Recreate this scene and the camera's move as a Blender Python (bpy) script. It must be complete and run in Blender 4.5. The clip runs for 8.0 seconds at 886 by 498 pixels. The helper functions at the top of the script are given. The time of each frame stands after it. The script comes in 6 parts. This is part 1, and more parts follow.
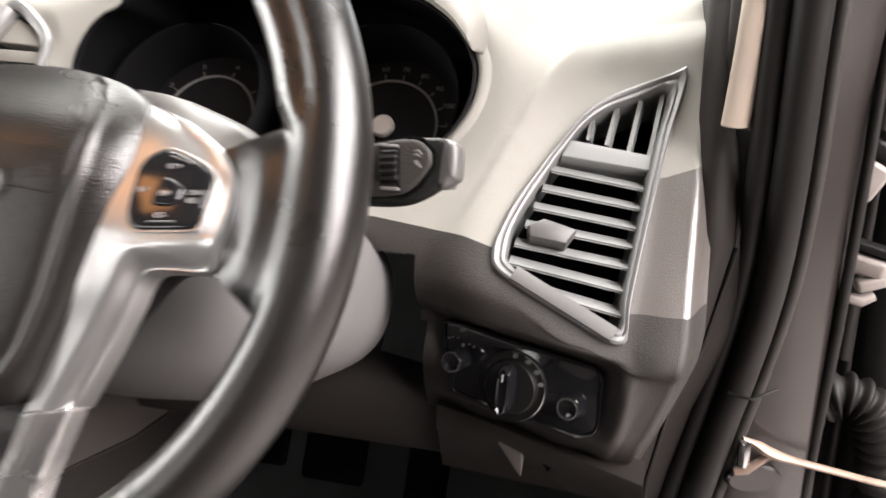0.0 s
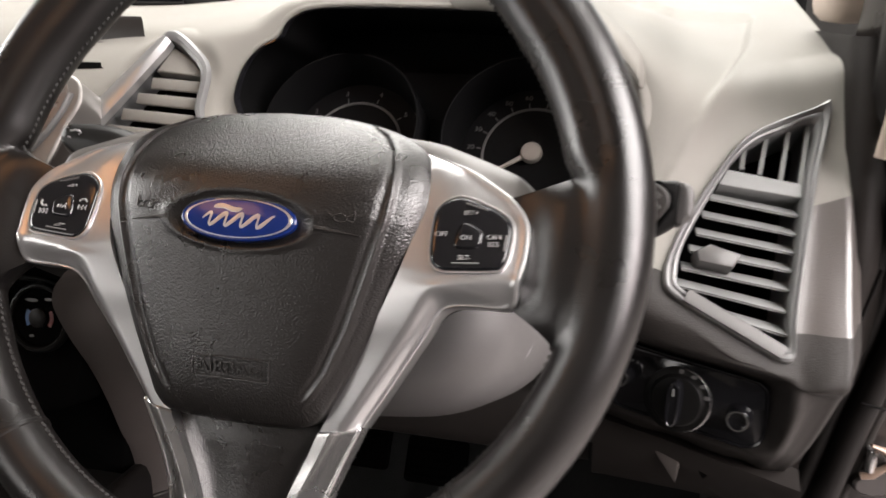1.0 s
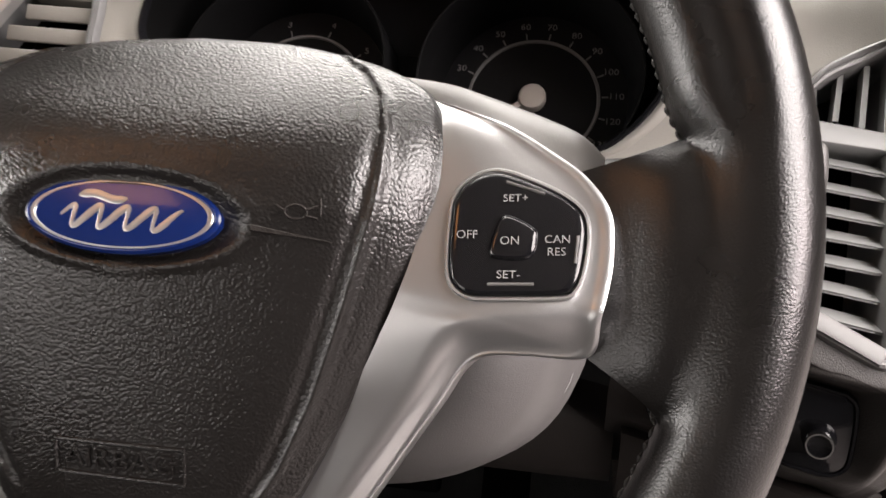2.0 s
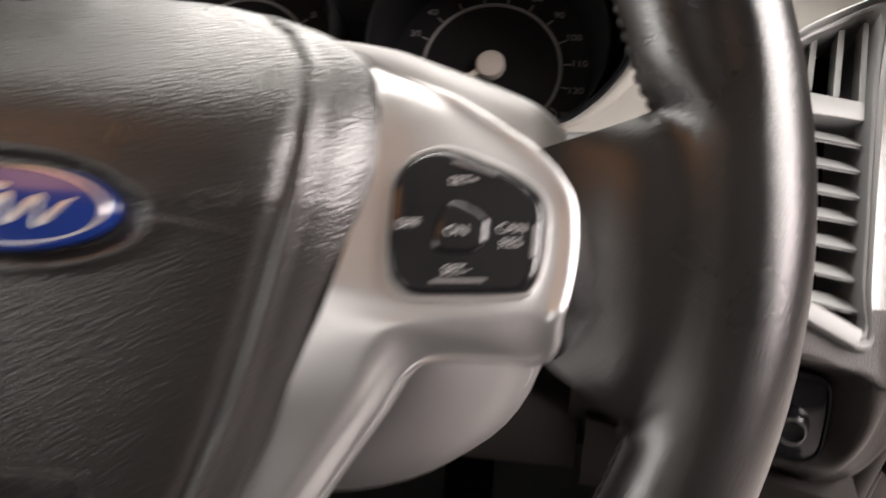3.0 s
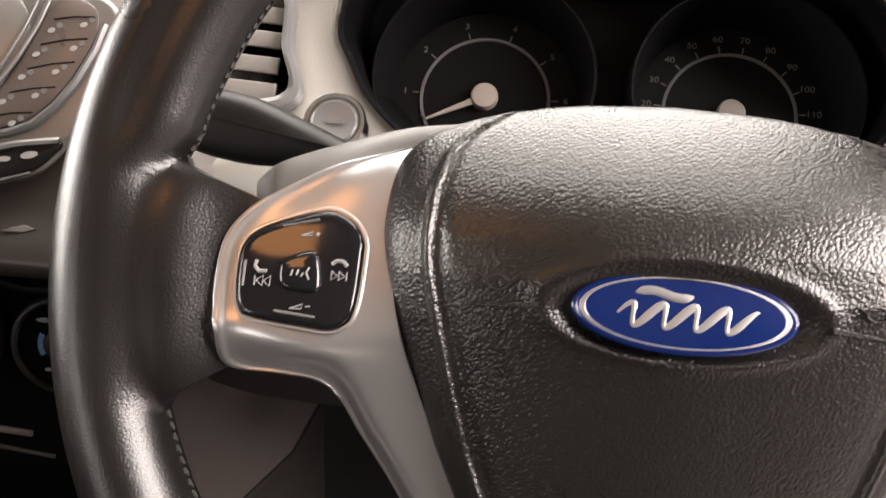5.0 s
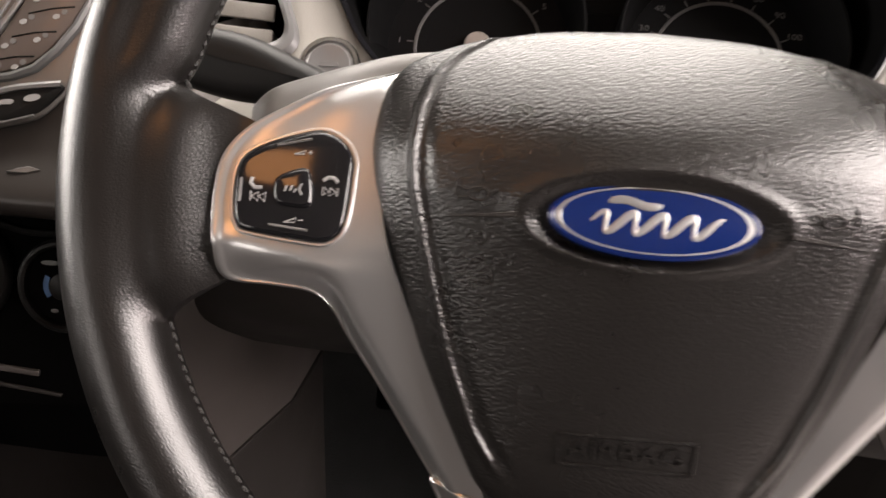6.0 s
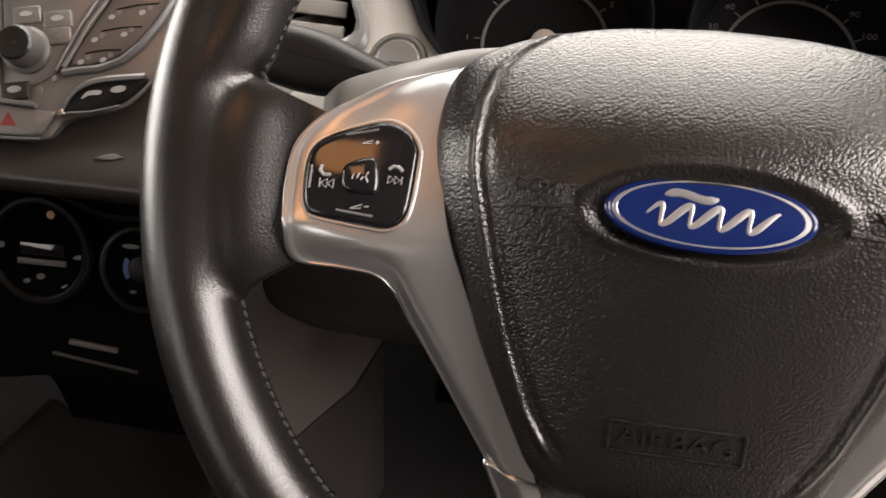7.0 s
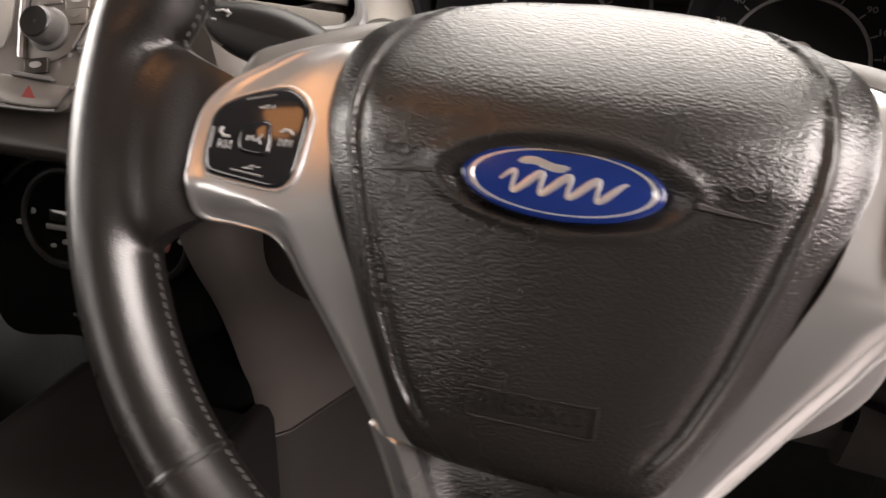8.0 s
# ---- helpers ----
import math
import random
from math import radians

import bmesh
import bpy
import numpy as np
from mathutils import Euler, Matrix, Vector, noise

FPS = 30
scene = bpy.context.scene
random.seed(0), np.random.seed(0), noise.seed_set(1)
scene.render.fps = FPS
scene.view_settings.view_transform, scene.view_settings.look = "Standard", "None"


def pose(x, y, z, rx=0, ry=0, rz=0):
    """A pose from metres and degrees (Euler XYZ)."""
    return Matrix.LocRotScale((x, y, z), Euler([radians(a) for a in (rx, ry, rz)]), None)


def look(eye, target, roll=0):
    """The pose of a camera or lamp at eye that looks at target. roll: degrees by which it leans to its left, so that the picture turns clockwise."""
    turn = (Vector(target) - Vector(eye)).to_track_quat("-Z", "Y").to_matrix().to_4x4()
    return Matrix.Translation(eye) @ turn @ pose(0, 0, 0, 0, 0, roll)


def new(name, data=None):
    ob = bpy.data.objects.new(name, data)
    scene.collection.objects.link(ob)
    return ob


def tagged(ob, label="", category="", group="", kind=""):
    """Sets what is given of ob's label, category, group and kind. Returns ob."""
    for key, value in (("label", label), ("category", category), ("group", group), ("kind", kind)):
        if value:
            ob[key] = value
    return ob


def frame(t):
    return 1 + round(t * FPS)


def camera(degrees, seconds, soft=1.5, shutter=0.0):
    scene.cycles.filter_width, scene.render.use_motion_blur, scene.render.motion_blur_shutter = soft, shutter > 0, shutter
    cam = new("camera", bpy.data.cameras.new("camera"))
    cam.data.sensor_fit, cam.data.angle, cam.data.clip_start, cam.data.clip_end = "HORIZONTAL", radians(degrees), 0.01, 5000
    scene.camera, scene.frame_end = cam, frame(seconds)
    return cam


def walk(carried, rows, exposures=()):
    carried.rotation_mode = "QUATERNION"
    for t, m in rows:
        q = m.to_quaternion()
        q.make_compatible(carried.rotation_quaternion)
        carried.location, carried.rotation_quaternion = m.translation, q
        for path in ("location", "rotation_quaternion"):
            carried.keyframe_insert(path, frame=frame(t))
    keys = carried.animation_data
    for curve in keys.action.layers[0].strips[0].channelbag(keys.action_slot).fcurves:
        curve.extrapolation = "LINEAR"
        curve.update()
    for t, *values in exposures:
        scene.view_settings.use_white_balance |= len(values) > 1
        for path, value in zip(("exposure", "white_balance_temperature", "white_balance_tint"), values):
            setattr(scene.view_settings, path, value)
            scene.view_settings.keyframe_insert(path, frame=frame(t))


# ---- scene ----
cam = camera(57.4, 8.0, shutter=0.5)
PATH = [
    (0, 0.3005, -0.2851, 1.0924, 73.49, -0.09, 16.11),
    (0.2, 0.2944, -0.3438, 1.1111, 73.57, -0.38, 15.86),
    (0.5, 0.2649, -0.3788, 1.1383, 73.66, -0.07, 16.25),
    (0.7, 0.2349, -0.3763, 1.1374, 73.61, -0.10, 16.16),
    (1, 0.1887, -0.3490, 1.1205, 73.29, -0.15, 15.52),
    (1.2, 0.1652, -0.3128, 1.1153, 72.62, -0.29, 14.71),
    (2.3, 0.1217, -0.2065, 1.0912, 68.94, -0.02, 10.17),
    (2.5, 0.1154, -0.2286, 1.0932, 68.67, -0.13, 9.60),
    (2.8, 0.1099, -0.2243, 1.0995, 68.14, -0.38, 9.18),
    (3, 0.1291, -0.1845, 1.0888, 67.55, -0.35, 8.77),
    (3.2, 0.1356, -0.1575, 1.0907, 67.50, -0.38, 8.60),
    (3.5, 0.1362, -0.1657, 1.0947, 67.61, -0.31, 8.78),
    (3.7, 0.1203, -0.1967, 1.0998, 67.76, -0.15, 9.47),
    (4, 0.1018, -0.2517, 1.1092, 67.67, -0.03, 9.67),
    (4.2, 0.0764, -0.2750, 1.1152, 67.31, -0.15, 9.34),
    (4.3, 0.0550, -0.2728, 1.1217, 67.48, -0.35, 9.17),
    (4.5, 0.0041, -0.2481, 1.1320, 66.72, -1.10, 8.68),
    (4.7, -0.0327, -0.2192, 1.1305, 66.52, -1.74, 7.29),
    (5.8, -0.0550, -0.2251, 1.1076, 64.96, -2.91, 5.92),
    (6, -0.0392, -0.2380, 1.1146, 64.39, -2.43, 6.45),
    (6.2, -0.0309, -0.2513, 1.1209, 64.91, -2.73, 6.59),
    (6.5, -0.0199, -0.2574, 1.1251, 64.60, -2.45, 8.09),
    (6.7, -0.0251, -0.2539, 1.1183, 64.59, -2.20, 9.32),
    (7, -0.0365, -0.2476, 1.1156, 64.12, -1.86, 11.17),
    (7.2, -0.0340, -0.2494, 1.1116, 64.23, -1.82, 12.62),
    (7.5, -0.0146, -0.2461, 1.1121, 63.90, -1.29, 15.39),
    (7.7, 0.0041, -0.2482, 1.1139, 63.80, -1.33, 16.75),
    (8, 0.0364, -0.2412, 1.1082, 64.40, -1.46, 18.88),
]
walk(cam, [(t, pose(x, y, z, rx, ry, rz)) for t, x, y, z, rx, ry, rz in PATH], 
     [(0.0, 0.68, 6500, 10), (0.5, 0.2, 6500, 10), (1.0, 0.14, 6550, 11), (2.5, 0.05, 6700, 13), (3.2, 0.32, 6700, 12), (4.0, 0.28, 6850, 14), (4.7, 0.42, 6900, 14), (6.0, 0.20, 6900, 14), (7.2, 0.08, 6850, 13), (8.0, 0.26, 6900, 14)])

# ---- light and exposure ----
world = bpy.data.worlds.new("hall_air")
world.use_nodes = True
world.node_tree.nodes["Background"].inputs[0].default_value = (0.75, 0.8, 0.9, 1)
world.node_tree.nodes["Background"].inputs[1].default_value = 0.05
scene.world = world
scene.view_settings.exposure = 0.0


def lamp(name, eye, target, width, depth, watts, color):
    data = bpy.data.lights.new(name, "AREA")
    data.shape, data.size, data.size_y, data.energy, data.color = "RECTANGLE", width, depth, watts, color
    ob = new(name, data)
    ob.matrix_world = look(eye, target)
    return ob


lamp("ceiling_panel", (-0.1, 2.06, 3.4), (-0.1, 2.04, 0.0), 3.0, 3.48, 375, (1.0, 0.975, 0.93))
lamp("north_window_light", (-0.3, 5.2, 1.9), (-0.1, 0.0, 1.1), 5.0, 2.2, 50, (0.95, 0.98, 1.0))
lamp("east_window_light", (3.4, -1.00, 1.85), (0.2, -0.10, 1.10), 1.5, 0.80, 95, (1.0, 0.89, 0.89))
lamp("ceiling_strip_east", (2.7, -0.55, 2.95), (0.0, -0.3, 1.0), 3.4, 1.6, 340, (1.0, 0.95, 0.93))
lamp("west_rear_window_light", (-3.4, -4.0, 1.75), (0.0, 0.0, 1.0), 2.6, 1.3, 45, (1.0, 0.96, 0.93))
lamp("west_window_front_light", (-3.2, 0.2, 1.55), (0.0, 0.0, 1.1), 3.0, 1.1, 130, (1.0, 0.98, 0.95))
lamp("map_lamp_bulb", (-0.29, -0.265, 1.435), (-0.29, -0.265, 1.0), 0.16, 0.13, 0.33, (1.0, 0.43, 0.15))

# ---- materials ----


def surface(name, color, rough, metal=0.0, grain=0.0, size=900.0, cells=False, stain=0.12, patch=14.0, coat=0.0, depth=0.0004, sheen=0.5):
    """A material with fine relief of cells or noise at `size` per metre, and broad variation of tone and gloss."""
    m = bpy.data.materials.new(name)
    m.use_nodes = True
    nodes, links = m.node_tree.nodes, m.node_tree.links
    b = nodes["Principled BSDF"]
    where = nodes.new("ShaderNodeTexCoord")
    broad = nodes.new("ShaderNodeTexNoise")
    broad.inputs["Scale"].default_value, broad.inputs["Detail"].default_value = patch, 6
    links.new(where.outputs["Object"], broad.inputs["Vector"])
    tone = nodes.new("ShaderNodeMix")
    tone.data_type = "RGBA"
    tone.inputs["A"].default_value = (*[c * (1 - stain) for c in color], 1)
    tone.inputs["B"].default_value = (*[min(1, c * (1 + stain)) for c in color], 1)
    links.new(broad.outputs["Fac"], tone.inputs["Factor"])
    links.new(tone.outputs["Result"], b.inputs["Base Color"])
    gloss = nodes.new("ShaderNodeMapRange")
    gloss.inputs["From Min"].default_value, gloss.inputs["From Max"].default_value = 0.3, 0.7
    gloss.inputs["To Min"].default_value, gloss.inputs["To Max"].default_value = rough * 0.88, min(1, rough * 1.12)
    links.new(broad.outputs["Fac"], gloss.inputs["Value"])
    links.new(gloss.outputs["Result"], b.inputs["Roughness"])
    b.inputs["Metallic"].default_value = metal
    b.inputs["Specular IOR Level"].default_value = sheen
    b.inputs["Coat Weight"].default_value = coat
    b.inputs["Coat Roughness"].default_value = 0.06
    if grain:
        fine = nodes.new("ShaderNodeTexNoise")
        fine.inputs["Scale"].default_value, fine.inputs["Detail"].default_value = size, 3
        links.new(where.outputs["Object"], fine.inputs["Vector"])
        height = fine.outputs["Fac"]
        if cells:
            warp = nodes.new("ShaderNodeMix")
            warp.data_type = "VECTOR"
            warp.inputs["Factor"].default_value = 0.35 / size
            links.new(where.outputs["Object"], warp.inputs["A"])
            links.new(fine.outputs["Color"], warp.inputs["B"])
            cell = nodes.new("ShaderNodeTexVoronoi")
            cell.feature = "SMOOTH_F1"
            cell.inputs["Scale"].default_value = size
            cell.inputs["Smoothness"].default_value = 0.35
            links.new(warp.outputs["Result"], cell.inputs["Vector"])
            both = nodes.new("ShaderNodeMath")
            both.operation = "MULTIPLY_ADD"
            both.inputs[1].default_value = -1.0
            links.new(cell.outputs["Distance"], both.inputs[0])
            links.new(fine.outputs["Fac"], both.inputs[2])
            height = both.outputs[0]
        bump = nodes.new("ShaderNodeBump")
        bump.inputs["Strength"].default_value, bump.inputs["Distance"].default_value = grain, depth
        links.new(height, bump.inputs["Height"])
        links.new(bump.outputs["Normal"], b.inputs["Normal"])
    return m


LEATHER = surface("rim_leather", (0.0055, 0.0048, 0.0045), 0.30, sheen=0.60, grain=0.22, size=1450, cells=True, patch=30, stain=0.3, depth=0.00030)
PADSKIN = surface("airbag_cover_skin", (0.0075, 0.0066, 0.0061), 0.29, sheen=0.66, grain=0.44, size=1000, cells=True, patch=25, stain=0.15, depth=0.00040)
SILVER = surface("satin_silver_paint", (0.54, 0.54, 0.54), 0.35, metal=0.92, grain=0.06, size=2500, stain=0.04)
CHROME = surface("satin_chrome", (0.72, 0.72, 0.72), 0.18, metal=1.0, stain=0.03)
GLOSS = surface("gloss_black_plastic", (0.006, 0.006, 0.007), 0.10, stain=0.1)
MARK = surface("white_print", (0.23, 0.228, 0.225), 0.5, stain=0.03)
BLACK = surface("matt_black_plastic", (0.007, 0.0068, 0.0066), 0.45, grain=0.2, size=1500, stain=0.15, sheen=0.13)
INNER = surface("cavity_and_shade_black", (0.003, 0.003, 0.003), 0.8, sheen=0.0)
DASH = surface("grained_grey_dash_plastic", (0.205, 0.196, 0.178), 0.62, sheen=0.22, grain=0.35, size=1300, cells=True, stain=0.05, patch=6, depth=0.0003)
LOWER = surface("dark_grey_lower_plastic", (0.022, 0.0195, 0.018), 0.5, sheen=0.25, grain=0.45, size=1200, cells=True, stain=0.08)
TRAY = surface("black_tray_plastic", (0.009, 0.0082, 0.0078), 0.5, sheen=0.14, grain=0.45, size=1200, cells=True, stain=0.12)
FLANK = surface("grey_brown_console_plastic", (0.066, 0.058, 0.054), 0.5, sheen=0.35, grain=0.35, size=1300, cells=True, stain=0.06, depth=0.0003)
SHROUD = surface("grey_column_plastic", (0.084, 0.080, 0.079), 0.5, grain=0.25, size=1800, stain=0.05)
BLUE = surface("badge_blue_enamel", (0.003, 0.012, 0.078), 0.2, sheen=0.3, coat=0.25, stain=0.08, patch=60)
FASCIA = surface("satin_dark_fascia", (0.020, 0.0172, 0.0156), 0.36, stain=0.1, sheen=0.24)
RUBBER = surface("black_seal_rubber", (0.009, 0.008, 0.0075), 0.5, grain=0.2, size=600, stain=0.12, sheen=0.18)
BODY = surface("dark_body_paint", (0.016, 0.013, 0.012), 0.30, coat=0.25, stain=0.1, patch=9)
VENTGREY = surface("satin_grey_metallic_plastic", (0.145, 0.145, 0.145), 0.40, metal=0.3, grain=0.08, size=2000, stain=0.05)
CREAM = surface("cream_pillar_trim", (0.42, 0.35, 0.29), 0.6, grain=0.2, size=1400, stain=0.05)
CARPET = surface("black_carpet", (0.008, 0.008, 0.008), 0.95, grain=0.9, size=500, stain=0.2, depth=0.002)
HEADLINER = surface("beige_headliner", (0.46, 0.44, 0.40), 0.9, grain=0.3, size=700, stain=0.04)
WALLS = surface("hall_wall_paint", (0.07, 0.067, 0.064), 0.8, grain=0.1, size=60, stain=0.06, patch=1)
FLOORING = surface("hall_floor_tile", (0.32, 0.29, 0.28), 0.35, stain=0.12, patch=2)
DIAL = surface("dial_face", (0.005, 0.005, 0.0055), 0.45, stain=0.05, sheen=0.12)
GREYPRINT = surface("grey_dial_print", (0.11, 0.107, 0.105), 0.5, stain=0.03)
NEEDLE = surface("pale_needle", (0.34, 0.30, 0.27), 0.45, stain=0.04)
RED = surface("red_print", (0.14, 0.010, 0.008), 0.5, stain=0.05)
BLUEPRINT = surface("blue_print", (0.008, 0.06, 0.17), 0.5, stain=0.05)
AMBER = surface("amber_print", (0.55, 0.22, 0.04), 0.5, stain=0.05)
STRAP = surface("tan_coated_steel", (0.28, 0.20, 0.155), 0.4, metal=0.3, stain=0.3, patch=60)
CLIPGREY = surface("worn_pale_plastic", (0.20, 0.175, 0.16), 0.45, stain=0.25, patch=50)
SLATGREY = surface("grey_slat_plastic", (0.17, 0.173, 0.17), 0.42, grain=0.08, size=2000, stain=0.05)
BRONZE = surface("brown_satin_keypad", (0.082, 0.066, 0.058), 0.30, stain=0.15, patch=40)
DIMPRINT = surface("dim_grey_print", (0.12, 0.117, 0.114), 0.5, stain=0.05)
WEBGREY = surface("pale_grey_plastic", (0.095, 0.090, 0.084), 0.40, grain=0.12, size=1800, stain=0.05)
RADIOGREY = surface("satin_grey_radio", (0.155, 0.146, 0.136), 0.38, metal=0.5, stain=0.08)
LINING = surface("dark_cabin_lining", (0.028, 0.025, 0.023), 0.9, grain=0.4, size=500, stain=0.1)
ENDGREY = surface("dark_end_plastic", (0.014, 0.012, 0.011), 0.5, sheen=0.12, grain=0.3, size=1300, cells=True, stain=0.08)
POLISHED = surface("bright_silver_paint", (0.66, 0.655, 0.65), 0.28, metal=0.95, stain=0.04)
DARKCHROME = surface("dim_chrome", (0.24, 0.24, 0.24), 0.22, metal=1.0, stain=0.05)
BEZEL = surface("satin_black_bezel", (0.004, 0.004, 0.0042), 0.42, stain=0.1, sheen=0.06)
TUNNEL = surface("tunnel_black_plastic", (0.0035, 0.0035, 0.0036), 0.6, stain=0.1, sheen=0.02)
CAPGREY = surface("worn_grey_cap_plastic", (0.065, 0.062, 0.060), 0.42, grain=0.1, size=1800, stain=0.06)
KNOBBLACK = surface("satin_black_knob", (0.006, 0.006, 0.0058), 0.3, stain=0.1, sheen=0.4)
PALEKEYS = surface("pale_satin_keys", (0.21, 0.204, 0.192), 0.4, stain=0.06)
ENDLIT = surface("glossy_grey_lit_patch", (0.064, 0.056, 0.052), 0.30, sheen=0.95, grain=0.30, size=1100, cells=True, stain=0.06)
STRIPGREY = surface("satin_strip_paint", (0.23, 0.23, 0.23), 0.38, metal=0.8, stain=0.05)
HEATPRINT = surface("faded_grey_print", (0.07, 0.068, 0.066), 0.45, stain=0.05)
THREAD = surface("grey_thread", (0.020, 0.019, 0.018), 0.8, stain=0.1)

# ---- mesh helpers ----


def thing(name, m, label, category, group="", kind=""):
    ob = new(name)
    ob.matrix_world = m
    ob.empty_display_size = 0.02
    return tagged(ob, label, category, group, kind)


def part(name, bm, material, parent=None, label="", at=None, angle=38):
    """Links bm as one mesh object, under parent where one is given. at: a pose of its own within the parent."""
    bmesh.ops.recalc_face_normals(bm, faces=bm.faces)
    me = bpy.data.meshes.new(name)
    bm.to_mesh(me)
    bm.free()
    for p in me.polygons:
        p.use_smooth = True
    me.set_sharp_from_angle(angle=radians(angle))
    me.materials.append(material)
    ob = new(name, me)
    ob.parent = parent
    if at is not None:
        ob.matrix_local = at
    if label:
        ob["label"] = label
    return ob


def curve(points, n, closed=False):
    """n points along a smooth curve through the points given (uniform Catmull-Rom)."""
    p = np.array(points, float)
    k, out = len(p), []
    for i in range(n):
        s = i / n * k if closed else i / (n - 1) * (k - 1)
        j = int(min(s, k - 1 if closed else k - 2))
        f = s - j
        if closed:
            a, b, c, d = p[(j - 1) % k], p[j % k], p[(j + 1) % k], p[(j + 2) % k]
        else:
            a, b, c, d = p[max(j - 1, 0)], p[j], p[j + 1], p[min(j + 2, k - 1)]
        out.append(0.5 * (2 * b + (c - a) * f + (2 * a - 5 * b + 4 * c - d) * f * f + (3 * b - a - 3 * c + d) * f ** 3))
    return np.array(out)


def grid(rows, wrap_rows=False, wrap_columns=False, bm=None):
    """Quads over rows of points."""
    bm = bm or bmesh.new()
    v = [[bm.verts.new(Vector(p)) for p in row] for row in rows]
    h, w = len(v), len(v[0])
    for i in range(h if wrap_rows else h - 1):
        for j in range(w if wrap_columns else w - 1):
            q = [v[i][j], v[i][(j + 1) % w], v[(i + 1) % h][(j + 1) % w], v[(i + 1) % h][j]]
            q = [a for n, a in enumerate(q) if a not in q[:n]]
            if len(q) > 2:
                bm.faces.new(q)
    return bm


def cap(bm, row_of_verts):
    try:
        bm.faces.new(row_of_verts)
    except ValueError:
        pass


def slab(outline, profile, lift=None, bm=None):
    """A solid over a closed outline of (x, y): profile gives (inset, z) from the base edge to the top; lift(x, y) is added to z."""
    o = np.array(outline, float)
    nxt, prv = np.roll(o, -1, 0), np.roll(o, 1, 0)
    tang = nxt - prv
    tang /= np.linalg.norm(tang, axis=1)[:, None] + 1e-12
    area = 0.5 * np.sum(o[:, 0] * nxt[:, 1] - nxt[:, 0] * o[:, 1])
    inward = np.stack([-tang[:, 1], tang[:, 0]], 1) * (1 if area > 0 else -1)
    lift = lift or (lambda x, y: 0.0)
    rows = []
    for inset, z in profile:
        q = o + inward * inset
        rows.append([(x, y, z + lift(x, y)) for x, y in q])
    bm = grid(rows, wrap_columns=True, bm=bm)
    bm.verts.ensure_lookup_table()
    n = len(o)
    first = len(bm.verts) - n * len(rows)
    bottom = bm.faces.new([bm.verts[first + i] for i in range(n)])
    top = bm.faces.new([bm.verts[len(bm.verts) - n + i] for i in range(n)])
    bmesh.ops.triangulate(bm, faces=[bottom, top])
    return bm


def tube(path, radius, seg=14, closed=False, squash=1.0, up=(0, 0, 1), ends=True, bm=None):
    """A round bar along a path; radius is a number or a list along it."""
    p = [Vector(a) for a in path]
    n = len(p)
    rad = [radius] * n if isinstance(radius, (int, float)) else radius
    rows = []
    for i in range(n):
        a = p[(i - 1) % n] if closed or i else p[0]
        b = p[(i + 1) % n] if closed or i < n - 1 else p[-1]
        t = (b - a).normalized()
        side = t.cross(Vector(up))
        side = side.normalized() if side.length > 1e-6 else Vector((1, 0, 0))
        top = side.cross(t).normalized()
        rows.append([p[i] + side * (math.cos(k) * rad[i]) + top * (math.sin(k) * rad[i] * squash) for k in np.linspace(0, 2 * math.pi, seg, endpoint=False)])
    bm = grid(rows, wrap_rows=closed, wrap_columns=True, bm=bm)
    if ends and not closed:
        bm.verts.ensure_lookup_table()
        m = len(bm.verts)
        first = m - n * seg
        cap(bm, [bm.verts[first + i] for i in range(seg)])
        cap(bm, [bm.verts[m - seg + i] for i in range(seg)])
    return bm


def box(sx, sy, sz, bevel=0.0, center=(0, 0, 0), bm=None):
    b = bmesh.new()
    bmesh.ops.create_cube(b, size=1)
    bmesh.ops.scale(b, vec=(sx, sy, sz), verts=b.verts)
    if bevel:
        bmesh.ops.bevel(b, geom=list(b.edges), offset=bevel, segments=3, profile=0.5, affect="EDGES")
    bmesh.ops.translate(b, vec=center, verts=b.verts)
    return b if bm is None else join(bm, b)


def join(bm, other, m=None):
    me = bpy.data.meshes.new("joined")
    other.to_mesh(me)
    other.free()
    if m is not None:
        me.transform(m)
    bm.from_mesh(me)
    bpy.data.meshes.remove(me)
    return bm


def lathe(profile, seg=40, bm=None, ends=True):
    """A solid of revolution round z from (radius, z) pairs."""
    rows = [[(r * math.cos(k), r * math.sin(k), z) for k in np.linspace(0, 2 * math.pi, seg, endpoint=False)] for r, z in profile]
    bm = grid(rows, wrap_columns=True, bm=bm)
    bm.verts.ensure_lookup_table()
    m = len(bm.verts)
    if ends:
        cap(bm, [bm.verts[m - len(rows) * seg + i] for i in range(seg)])
        cap(bm, [bm.verts[m - seg + i] for i in range(seg)])
    return bm


def lettering(words, height, thick=0.0001, wide=1.0):
    """A bmesh of words, centred on the origin, in the xy plane."""
    data = bpy.data.curves.new("words", "FONT")
    data.body, data.size, data.extrude, data.resolution_u = words, height * 1.4, thick, 3
    data.align_x, data.align_y = "CENTER", "CENTER"
    ob = bpy.data.objects.new("words", data)
    scene.collection.objects.link(ob)
    bpy.context.view_layer.update()
    me = bpy.data.meshes.new_from_object(ob.evaluated_get(bpy.context.evaluated_depsgraph_get()))
    bm = bmesh.new()
    bm.from_mesh(me)
    bpy.data.objects.remove(ob)
    bpy.data.curves.remove(data)
    bpy.data.meshes.remove(me)
    bmesh.ops.scale(bm, vec=(wide, 1, 1), verts=bm.verts)
    return bm


